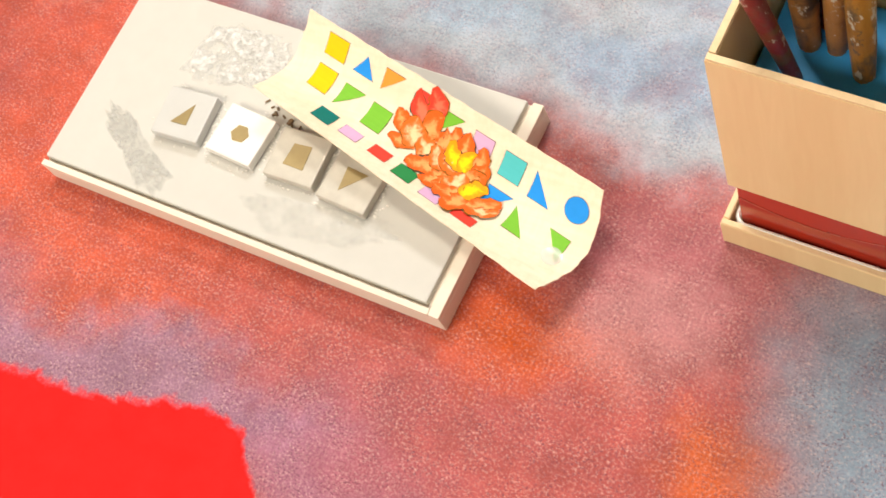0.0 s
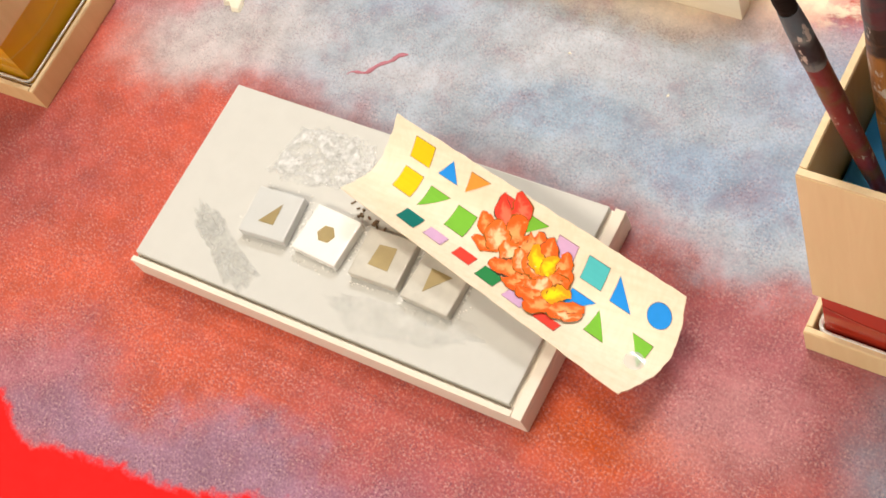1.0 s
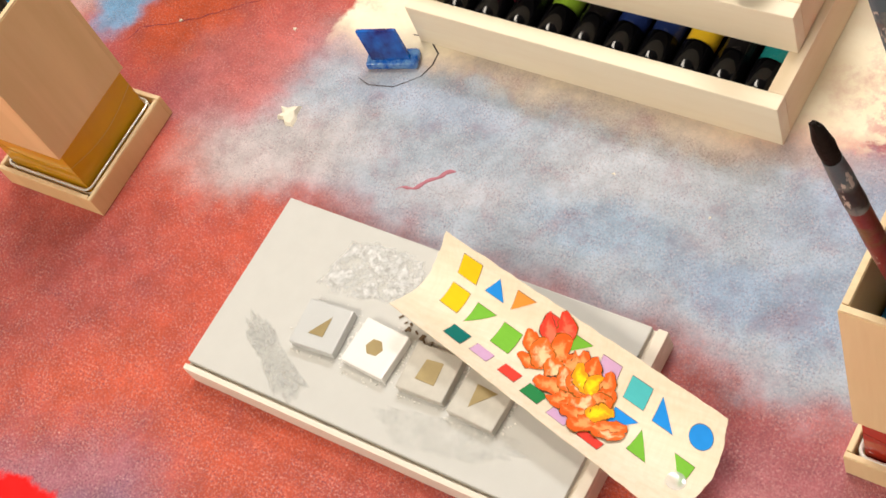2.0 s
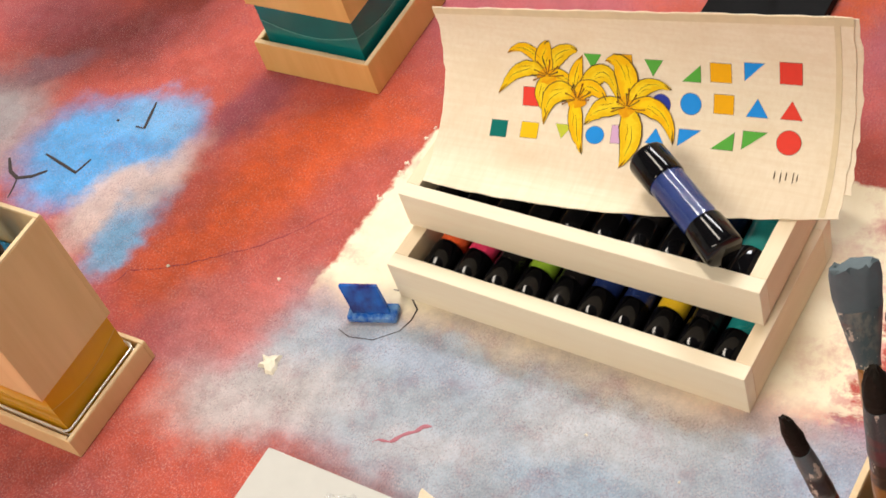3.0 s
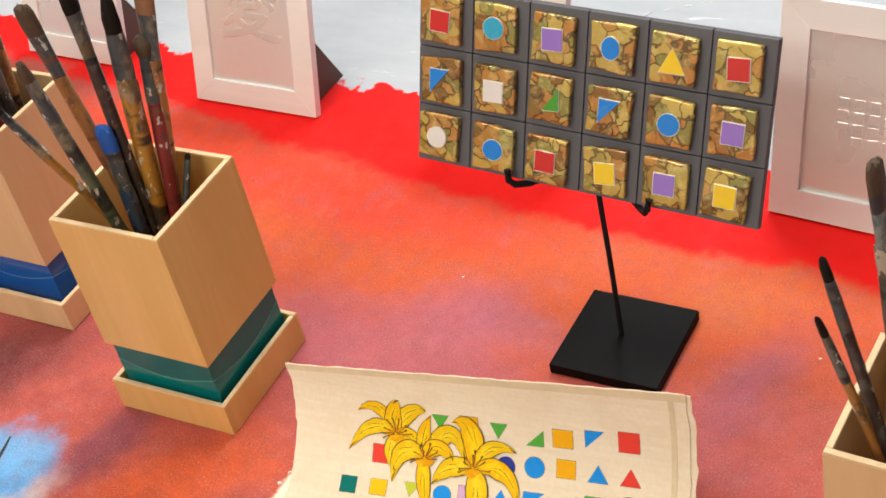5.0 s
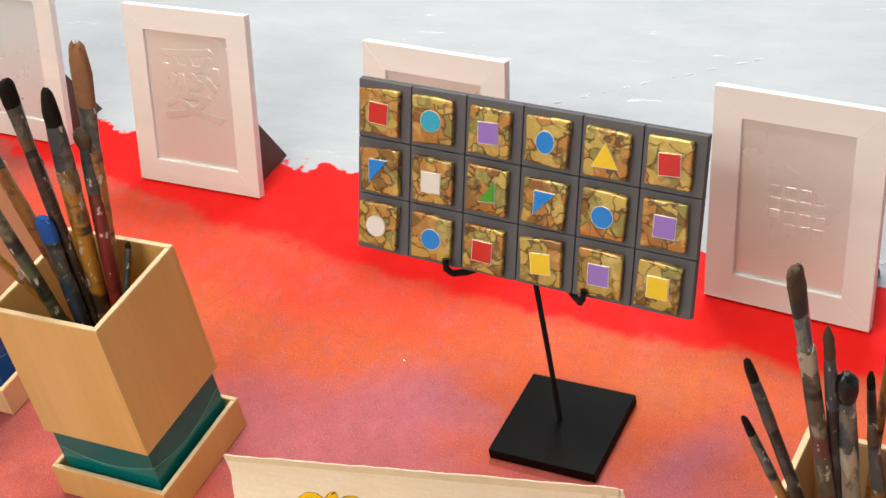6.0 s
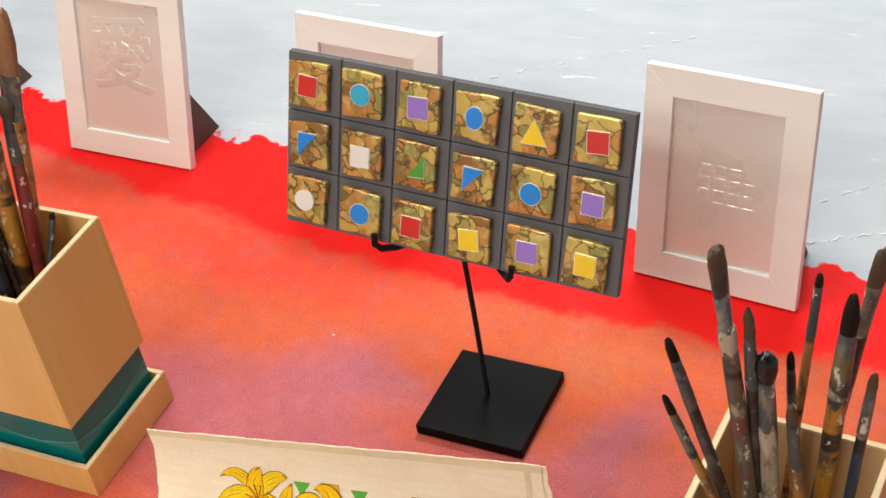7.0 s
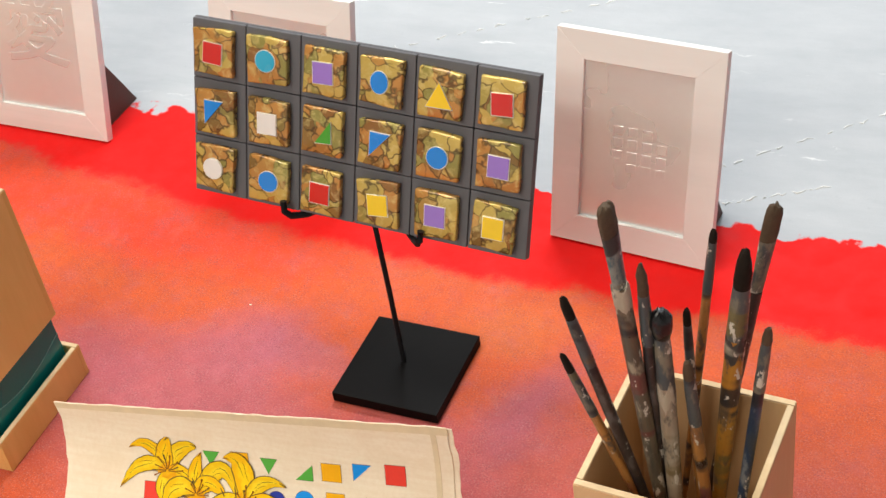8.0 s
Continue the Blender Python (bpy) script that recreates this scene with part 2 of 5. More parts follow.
    col = spray(col, 0.12, -0.10, 0.16, 0.05, 0, (0.46, 0.10, 0.13), 0.8)
    col = spray(col, 0.30, -0.08, 0.20, 0.08, 0, (0.55, 0.11, 0.06), 0.7)
    col = spray(col, -0.165, 0.015, 0.06, 0.045, 20, (0.40, 0.13, 0.21), 0.6, 0.8)
    col = spray(col, 0.145, -0.02, 0.035, 0.06, -20, (0.38, 0.12, 0.20), 0.6, 0.8)
    col = spray(col, -0.33, -0.03, 0.05, 0.06, -30, (0.40, 0.10, 0.14), 0.55, 0.8)
    col = spray(col, 0.09, 0.075, 0.06, 0.03, 10, (0.62, 0.15, 0.04), 0.7, 0.8)
    # thin mauve mist over the far orange
    far = n.ramp(split(n, pos)[1], -0.25, -0.08, 0.0, 0.32)
    col = n.mix(n.math("MULTIPLY", far, n.ramp(n.noise(24, 6, 0.72), 0.48, 0.74)), col, (0.45, 0.13, 0.17))
    # uneven coats
    uneven = n.node("ShaderNodeVectorMath")
    uneven.operation = "SCALE"
    n.put(uneven.inputs[0], col)
    loose = n.ramp(split(n, pos)[1], -0.45, 0.05, 1.0, 0.30)
    n.put(uneven.inputs["Scale"], n.math("MULTIPLY_ADD", n.math("SUBTRACT", blotch, 0.6), n.math("MULTIPLY", loose, 0.36), 1.0))
    col = uneven.outputs[0]
    # loose grain of the spray
    flecked = n.math("MULTIPLY", n.math("SUBTRACT", 1.0, loose), n.ramp(n.noise(70, 5, 0.75), 0.52, 0.36, 0.0, 0.34))
    col = n.mix(flecked, col, (0.40, 0.075, 0.075))
    fine = n.ramp(split(n, pos)[1], -0.88, -0.60, 1.35, 0.78)
    fine = n.math("MULTIPLY", fine, n.ramp(n.noise(55, 3, 0.6), 0.35, 0.65, 0.35, 1.0))
    cloudy = n.noise(26, 6, 0.7, None, 0.4)
    col = n.mix(n.ramp(cloudy, 0.56, 0.72, 0.0, 0.06), col, (0.66, 0.52, 0.50))
    col = n.mix(n.math("MULTIPLY", loose, n.ramp(cloudy, 0.48, 0.30, 0.0, 0.30)), col, (0.26, 0.065, 0.085))
    col = n.mix(n.math("MULTIPLY", n.math("MULTIPLY", fine, n.ramp(loose, 0.3, 1.0, 0.45, 1.0)), n.ramp(grain_b, 0.50, 0.66, 0.0, 0.46)), col, (0.80, 0.55, 0.48))
    col = n.mix(n.math("MULTIPLY", fine, n.ramp(grain, 0.50, 0.36, 0.0, 0.75)), col, (0.14, 0.05, 0.08))
    # cream rectangle under the boxes, crisp on three sides
    x, y, _ = split(n, crisp)
    xs, ys, _ = split(n, soft)
    left = n.ramp(n.math("SUBTRACT", x, n.math("MULTIPLY_ADD", y, 0.145, -0.222)), -0.002, 0.003)
    back = n.ramp(n.math("MULTIPLY_ADD", x, 0.09, y), -0.203, -0.208)
    front = n.ramp(n.math("ADD", ys, n.math("MULTIPLY", xs, 0.02)), -0.468, -0.415, 0.0, 1.0, True)
    torn = n.ramp(n.noise(48, 5, 0.75, n.stretch(0.8, 1.4, 1)), 0.3, 0.7, -0.016, 0.016)
    right = n.ramp(n.math("ADD", n.math("MULTIPLY_ADD", y, -0.10, x), torn), 0.243, 0.235)
    cream = n.math("MULTIPLY", n.math("MULTIPLY", left, back), n.math("MULTIPLY", front, right))
    stain = n.ramp(n.noise(22, 6, 0.7), 0.52, 0.66, 0.0, 0.75)
    rim = n.ramp(n.math("ABSOLUTE", n.math("SUBTRACT", xs, -0.275)), 0.05, 0.0, 0.0, 0.9, True)
    cream_col = n.mix(n.ramp(mottle, 0.3, 0.75), CREAM, (0.84, 0.74, 0.54))
    cream_col = n.mix(n.math("MULTIPLY", stain, n.ramp(x, 0.12, 0.20)), cream_col, (0.48, 0.10, 0.12))
    cream_col = n.mix(n.math("MULTIPLY", stain, rim), cream_col, (0.62, 0.24, 0.20))
    cream_col = spray(cream_col, 0.190, -0.254, 0.020, 0.014, -10, (0.50, 0.15, 0.17), 0.8, 0.5, soft)
    cream_col = n.mix(n.math("MULTIPLY", n.ramp(n.math("MULTIPLY_ADD", y, -0.10, x), 0.195, 0.238), n.ramp(n.noise(60, 4, 0.7), 0.48, 0.60, 0.0, 0.8)), cream_col, (0.60, 0.24, 0.24))
    col = n.mix(cream, col, cream_col)
    # solid red bands at both ends, grey floor outside them
    far_in = n.math("MAXIMUM", n.math("MULTIPLY_ADD", xs, -0.25, 0.125), n.math("MULTIPLY_ADD", xs, -0.09, 0.15))
    red_far = n.ramp(n.math("ADD", n.math("SUBTRACT", ys, far_in), n.ramp(grain, 0.3, 0.7, -0.006, 0.006)), -0.014, 0.014, 0.0, 1.0, True)
    px, py, _ = split(n, pos)
    near_edge = n.math("ADD", py, n.math("MULTIPLY", n.math("MAXIMUM", px, -0.01), 1.3))
    near_edge = n.math("MULTIPLY_ADD", n.math("MINIMUM", n.math("ADD", px, 0.1), 0.0), -0.06, near_edge)
    near_edge = n.math("MULTIPLY_ADD", n.math("MAXIMUM", n.math("MINIMUM", n.math("ADD", px, 0.262), 0.0), -0.036), 0.85, near_edge)
    near_edge = n.math("SUBTRACT", near_edge, n.ramp(n.math("ABSOLUTE", n.math("ADD", px, 0.045)), 0.055, 0.01, 0.0, 0.012, True))
    lobes = n.math("ADD", n.ramp(n.noise(19, 3, 0.55), 0.3, 0.7, -0.007, 0.008), n.ramp(n.noise(75, 4, 0.7), 0.3, 0.7, -0.004, 0.004))
    red_near = n.ramp(n.math("ADD", near_edge, lobes), -0.912, -0.921, 0.0, 1.0, True)
    red_col = n.mix(n.ramp(n.noise(60, 3, 0.6), 0.35, 0.7, 0.0, 0.35), RED, (0.70, 0.010, 0.008))
    col = n.mix(n.math("MAXIMUM", red_far, red_near), col, red_col)
    scuff = n.noise(7, 6, 0.7, n.stretch(1, 3, 1))
    concrete = n.mix(n.ramp(scuff, 0.35, 0.7), (0.43, 0.465, 0.505), (0.50, 0.53, 0.57))
    concrete = n.mix(n.ramp(n.noise(90, 4, 0.7), 0.62, 0.76, 0.0, 0.4), concrete, (0.36, 0.40, 0.44))
    turn = n.node("ShaderNodeMapping", Vector=crisp)
    turn.inputs["Rotation"].default_value = (0, 0, radians(-37))
    turn.inputs["Scale"].default_value = (1.2, 14, 1)
    concrete = n.mix(n.ramp(n.noise(5, 5, 0.7, turn.outputs[0]), 0.64, 0.70, 0.0, 0.8), concrete, (0.82, 0.84, 0.85))
    edge = n.math("ADD", n.math("MULTIPLY_ADD", x, 0.14, y), n.ramp(n.noise(14, 3, 0.6), 0.3, 0.7, -0.022, 0.022))
    outside = n.ramp(edge, 0.311, 0.315)
    wander = n.ramp(n.noise(3, 4, 0.6), 0.3, 0.7, -0.12, 0.12)
    sides = n.math("ADD", n.math("ABSOLUTE", n.math("ADD", x, 0.2)), wander)
    outside = n.math("MAXIMUM", outside, n.ramp(sides, 1.45, 1.47))
    outside = n.math("MAXIMUM", outside, n.ramp(n.math("ADD", y, wander), -1.42, -1.44))
    col = n.mix(outside, col, concrete)
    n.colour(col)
    n.rough(n.ramp(mottle, 0.3, 0.7, 0.62, 0.85))
    n.bump(n.math("ADD", grain_b, n.math("MULTIPLY", mottle, 2.0)), 0.18, 0.0015)
    return n.mat


def plain(name, colour, rough=0.5, metal=0.0, vary=0.25, scale=60, bump=0.1, coat=0.0):
    n = Nodes(name, rough, metal)
    random_shift(n)
    a = n.noise(scale, 4, 0.6)
    b = n.noise(scale / 7, 3, 0.5)
    col = n.mix(n.ramp(a, 0.3, 0.7, 0.0, vary), colour, tuple(0.6 * c for c in colour))
    col = n.mix(n.ramp(b, 0.35, 0.7, 0.0, vary * 0.7), col, tuple(min(1, 1.25 * c + 0.002) for c in colour))
    n.colour(col).bump(a, bump, 0.0006)
    n.rough(n.ramp(b, 0.3, 0.7, max(0.02, rough - 0.08), rough + 0.08))
    n.bsdf.inputs["Coat Weight"].default_value = coat
    if max(colour) < 0.02 and rough > 0.3:
        n.bsdf.inputs["Specular IOR Level"].default_value = 0.06
    return n.mat


def glassy(name, colour, dark):
    """Cast coloured glass: deep colour under a polished face, clearer and darker towards its top."""
    n = Nodes(name, 0.07)
    swirl = n.noise(26, 3, 0.5, None, 1.0)
    n.colour(n.mix(n.ramp(swirl, 0.3, 0.7, 0.0, 0.5), colour, dark))
    n.bsdf.inputs["Coat Weight"].default_value = 0.1
    n.bsdf.inputs["Coat Roughness"].default_value = 0.03
    n.bsdf.inputs["Specular IOR Level"].default_value = 0.25
    return n.mat


def papyrus():
    n = Nodes("papyrus", 0.75)
    lines_a = n.noise(260, 3, 0.6, n.stretch(0.06, 1, 1))
    lines_b = n.noise(260, 3, 0.6, n.stretch(1, 0.06, 1))
    cloud = n.noise(20, 4, 0.6)
    col = n.mix(n.ramp(lines_a, 0.35, 0.75, 0.0, 0.5), (0.88, 0.775, 0.615), (0.78, 0.63, 0.44))
    col = n.mix(n.ramp(lines_b, 0.4, 0.8, 0.0, 0.4), col, (0.74, 0.59, 0.40))
    col = n.mix(n.ramp(cloud, 0.5, 0.8, 0.0, 0.45), col, (0.72, 0.56, 0.37))
    n.colour(col).bump(n.math("ADD", lines_a, lines_b), 0.12, 0.0005)
    return n.mat


def washed_ink(name, deep, light, bright):
    """Ink laid on in washes that run from deep to nearly clear."""
    n = Nodes(name, 0.7)
    n.bsdf.inputs["Specular IOR Level"].default_value = 0.15
    a = n.noise(75, 3, 0.6, None, 0.8)
    b = n.noise(240, 3, 0.6, n.stretch(1, 0.4, 1))
    col = n.mix(n.ramp(a, 0.36, 0.62), deep, light)
    col = n.mix(n.ramp(n.math("ADD", a, n.math("MULTIPLY", b, 0.5)), 0.80, 0.98, 0.0, 0.85), col, bright)
    n.colour(col)
    return n.mat


def ink(name, colour):
    mat = plain(name, colour, 0.7, 0, 0.12, 200, 0.03)
    mat.node_tree.nodes["Principled BSDF"].inputs["Specular IOR Level"].default_value = 0.15
    return mat


def gold_leaf():
    """Gold leaf under glass, broken into olive, gold and amber pieces by dark veins."""
    n = Nodes("gold_leaf_glass", 0.24, 0.35)
    random_shift(n)
    drift = n.node("ShaderNodeTexNoise", Vector=n.coord, Scale=38.0, Detail=3.0).outputs["Color"]
    bent = n.node("ShaderNodeVectorMath")
    bent.operation = "MULTIPLY_ADD"
    n.put(bent.inputs[0], drift)
    bent.inputs[1].default_value = (0.034, 0.034, 0.034)
    n.put(bent.inputs[2], n.coord)
    pieces = n.node("ShaderNodeTexVoronoi", Vector=bent.outputs[0], Scale=62.0)
    rims = n.node("ShaderNodeTexVoronoi", Vector=bent.outputs[0], Scale=62.0)
    rims.feature = "DISTANCE_TO_EDGE"
    pick = n.node("ShaderNodeSeparateColor", Color=pieces.outputs["Color"]).outputs
    cloud = n.noise(70, 4, 0.65, None, 1.0)
    col = n.mix(n.ramp(pick[0], 0.30, 0.45), (0.31, 0.27, 0.065), (0.60, 0.43, 0.10))
    col = n.mix(n.ramp(pick[1], 0.60, 0.68, 0.0, 0.9), col, (0.54, 0.235, 0.05))
    col = n.mix(n.ramp(pick[2], 0.78, 0.84, 0.0, 0.75), col, (0.20, 0.085, 0.02))
    col = n.mix(n.ramp(cloud, 0.50, 0.68, 0.0, 0.55), col, (0.86, 0.68, 0.26))
    col = n.mix(n.ramp(cloud, 0.42, 0.30, 0.0, 0.45), col, (0.30, 0.24, 0.06))
    vein = n.ramp(rims.outputs["Distance"], 0.075, 0.018, 0.0, 0.80)
    vein = n.math("MULTIPLY", vein, n.ramp(n.noise(52, 2, 0.5), 0.36, 0.48))
    col = n.mix(vein, col, (0.055, 0.026, 0.008))
    n.colour(col).bump(n.math("ADD", cloud, n.math("MULTIPLY", pick[0], 0.5)), 0.35, 0.0015)
    n.bsdf.inputs["Coat Weight"].default_value = 0.6
    n.bsdf.inputs["Coat Roughness"].default_value = 0.10
    return n.mat


def brush_wood(name, a, b, paint):
    """A used brush: lacquered or bare wood under zones, smears and drips of old paint."""
    n = Nodes(name, 0.45)
    info = random_shift(n)
    streak = n.noise(120, 3, 0.6, n.stretch(1, 1, 0.1))
    zone = n.noise(26, 3, 0.6, n.stretch(0.35, 0.35, 1))
    smear = n.noise(60, 4, 0.7, n.stretch(1, 1, 0.45))
    dots = n.noise(105, 4, 0.7, n.stretch(1, 1, 0.5))
    col = n.mix(n.ramp(streak, 0.3, 0.7), a, b)
    col = n.mix(n.ramp(smear, 0.52, 0.62, 0.0, 0.85), col, paint)
    hue = n.node("ShaderNodeHueSaturation", Hue=n.ramp(info, 0, 1, 0.44, 0.60), Saturation=1.0, Value=0.9, Color=(0.16, 0.06, 0.035, 1)).outputs[0]
    col = n.mix(n.ramp(zone, 0.60, 0.65, 0.0, 0.75), col, hue)
    col = n.mix(n.ramp(zone, 0.43, 0.38, 0.0, 0.92), col, (0.013, 0.013, 0.016))
    col = n.mix(n.ramp(n.noise(48, 5, 0.75, n.stretch(1, 1, 0.5)), 0.60, 0.65, 0.0, 0.7), col, (0.040, 0.047, 0.058))
    col = n.mix(n.ramp(dots, 0.61, 0.635, 0.0, 0.9), col, (0.60, 0.55, 0.47))
    n.colour(col).bump(n.math("ADD", smear, dots), 0.45, 0.0012)
    n.rough(n.ramp(smear, 0.3, 0.7, 0.26, 0.55))
    return n.mat


FLOOR = floor_paint()
PAPYRUS = papyrus()
GOLD = gold_leaf()
CEILING = plain("dark_ceiling", (0.09, 0.09, 0.09), 0.9, 0, 0.1, 8)
PLASTER = plain("wall_plaster", (0.74, 0.73, 0.71), 0.85, 0, 0.06, 8)
BLACK_STEEL = plain("black_painted_steel", (0.012, 0.012, 0.014), 0.42, 0, 0.3, 120, 0.15)
BLACK_WOOD = plain("black_painted_wood", (0.0050, 0.0045, 0.0045), 0.5, 0, 0.4, 90, 0.2)
BLACK_CAP = plain("black_plastic", (0.004, 0.004, 0.005), 0.09, 0, 0.2, 60, 0.02)
BLACK_CAP.node_tree.nodes["Principled BSDF"].inputs["Specular IOR Level"].default_value = 0.3
SLATE = plain("slate_grey_board", (0.105, 0.105, 0.118), 0.7, 0, 0.15, 90, 0.1)
BOARD = plain("primed_board", (0.58, 0.572, 0.535), 0.75, 0, 0.10, 70, 0.1)


def gel_coat(name, dull, bright, rough, low, high, most, relief):
    """Dried clear gel: see-through where it is thin, thicker in patches."""
    n = Nodes(name, rough)
    fine, broad = n.noise(210, 4, 0.7), n.noise(55, 4, 0.6)
    n.colour(n.mix(n.ramp(fine, 0.35, 0.65), dull, bright)).bump(n.math("ADD", fine, broad), relief, 0.002)
    thick = n.ramp(split(n)[2], 0.02205, 0.0228, 0.0, most)
    n.put(n.bsdf.inputs["Alpha"], n.math("MULTIPLY", thick, n.ramp(n.math("MULTIPLY_ADD", fine, 0.35, broad), low, high)))
    return n.mat


GEL_CRYSTAL = gel_coat("crystalline_gel", (0.60, 0.60, 0.58), (0.96, 0.96, 0.95), 0.10, 0.48, 0.74, 0.80, 1.0)
WET = plain("wet_gel", (0.80, 0.80, 0.78), 0.1, 0, 0.2, 90, 0.4, 0.5)
WET.node_tree.nodes["Principled BSDF"].inputs["Alpha"].default_value = 0.45
GEL_GREY = gel_coat("grey_gel", (0.44, 0.44, 0.42), (0.58, 0.58, 0.55), 0.3, 0.46, 0.80, 0.55, 0.3)
GEL_THIN = gel_coat("thin_gel", (0.52, 0.52, 0.50), (0.68, 0.68, 0.65), 0.3, 0.48, 0.90, 0.45, 0.2)
FRAME_WOOD = wood("cream_frame_wood", (0.78, 0.71, 0.61), (0.70, 0.60, 0.47), (0.1, 1, 1), 0.6, 0.25)
BROWN = plain("brown_easel_card", (0.10, 0.055, 0.045), 0.7, 0, 0.2, 60)
PEWTER = plain("brushed_pewter", (0.82, 0.86, 0.875), 0.30, 0.5, 0.06, 60, 0.02)
GREY_TILE = plain("grey_glass_tile", (0.58, 0.585, 0.57), 0.3, 0, 0.15, 60, 0.15, 0.3)
MUDDY_TILE = plain("muddy_glass_tile", (0.56, 0.53, 0.46), 0.4, 0, 0.55, 90, 0.3, 0.2)
WHITE_TILE = plain("white_glazed_tile", (0.86, 0.84, 0.80), 0.25, 0, 0.05, 60, 0.1, 0.4)
DULL_GOLD = plain("dull_gold", (0.34, 0.255, 0.11), 0.45, 0.25, 0.4, 140, 0.3)
SILVER = plain("silver_rim", (0.86, 0.84, 0.78), 0.30, 0.55, 0.1, 80)
FERRULE = brush_wood("painted_ferrule", (0.035, 0.05, 0.06), (0.075, 0.08, 0.08), (0.20, 0.17, 0.12))
BLUE_LINER = plain("blue_foam", (0.03, 0.36, 0.82), 0.6, 0, 0.35, 90, 0.4)
MARK = ink("dark_mark", (0.06, 0.05, 0.05))


# ---- the room: unseen walls and ceiling added round the floor ----
def slab(name, sx, sy, sz, place, material, label, category):
    ob = part(name, block(sx, sy, sz), material, None, label, pose(*place))
    return tagged(ob, "", category, "", "structure")


slab("ground", 8.2, 8.2, 0.1, (0, 0, -0.1), FLOOR, "grey studio floor sprayed with red, orange and blue paint, some shadows painted in", "floor")
# walls out of view, pale so that they bounce light onto the fronts
slab("wall_south", 8.0, 0.1, 2.8, (0, -4.05, 0), PLASTER, "unseen white plaster wall added to close the room", "wall")
slab("wall_east", 0.1, 8.2, 2.8, (4.05, 0, 0), PLASTER, "unseen white plaster wall added to close the room", "wall")
slab("wall_west", 0.1, 8.2, 2.8, (-4.05, 0, 0), PLASTER, "unseen white plaster wall added to close the room", "wall")
slab("wall_north", 8.0, 0.1, 2.8, (0, 4.05, 0), PLASTER, "unseen white plaster wall added to close the room", "wall")
# ceiling out of view, kept dark to deepen the blacks
slab("ceiling", 8.2, 8.2, 0.1, (0, 0, 2.8), CEILING, "unseen dark ceiling added to cut bounced light", "ceiling")


# ---- brushes ----
DRIED = [brush_wood("dried_cream_paint", (0.46, 0.40, 0.31), (0.34, 0.29, 0.21), (0.08, 0.075, 0.07)), brush_wood("dried_tan_paint", (0.36, 0.27, 0.16), (0.26, 0.17, 0.08), (0.10, 0.08, 0.06)), plain("dried_dark_paint", (0.05, 0.055, 0.05), 0.5, 0, 0.5, 110, 0.5)]
BRISTLE_DARK = plain("dark_bristle", (0.018, 0.014, 0.011), 0.55, 0, 0.7, 240, 0.8)
BRISTLE_BLACK = plain("black_caked_bristle", (0.008, 0.008, 0.009), 0.25, 0, 0.4, 160, 0.6)
BRISTLE_OLD = plain("worn_tan_bristle", (0.26, 0.12, 0.055), 0.8, 0, 0.6, 200, 0.8)
BRISTLE_TAN = plain("tan_bristle", (0.075, 0.046, 0.024), 0.65, 0, 0.8, 240, 0.9)
BRISTLE_BLUEGREY = plain("blue_grey_bristle", (0.10, 0.14, 0.16), 0.6, 0, 0.6, 90, 0.7)
BRISTLE_BLUE = plain("blue_bristle", (0.003, 0.09, 0.40), 0.6, 0, 0.5, 200, 0.8)
TEAL_FERRULE = brush_wood("teal_smeared_ferrule", (0.055, 0.10, 0.12), (0.10, 0.14, 0.15), (0.24, 0.25, 0.22))
HANDLES = {
    "bare": brush_wood("bare_handle", (0.46, 0.21, 0.055), (0.32, 0.13, 0.035), (0.16, 0.08, 0.04)),
    "ochre": brush_wood("ochre_handle", (0.46, 0.22, 0.03), (0.30, 0.12, 0.015), (0.10, 0.07, 0.045)),
    "dark": brush_wood("dark_handle", (0.024, 0.018, 0.017), (0.055, 0.036, 0.030), (0.10, 0.085, 0.08)),
    "green": brush_wood("green_handle", (0.035, 0.065, 0.04), (0.10, 0.12, 0.06), (0.24, 0.20, 0.13)),
    "blue": brush_wood("blue_handle", (0.012, 0.025, 0.055), (0.03, 0.06, 0.11), (0.20, 0.21, 0.22)),
    "red": brush_wood("red_handle", (0.24, 0.025, 0.025), (0.15, 0.02, 0.02), (0.18, 0.07, 0.05)),
    "grey": brush_wood("grey_handle", (0.06, 0.055, 0.045), (0.14, 0.10, 0.06), (0.34, 0.29, 0.21)),
    "cream": brush_wood("cream_handle", (0.46, 0.40, 0.31), (0.26, 0.20, 0.14), (0.022, 0.022, 0.026)),
}


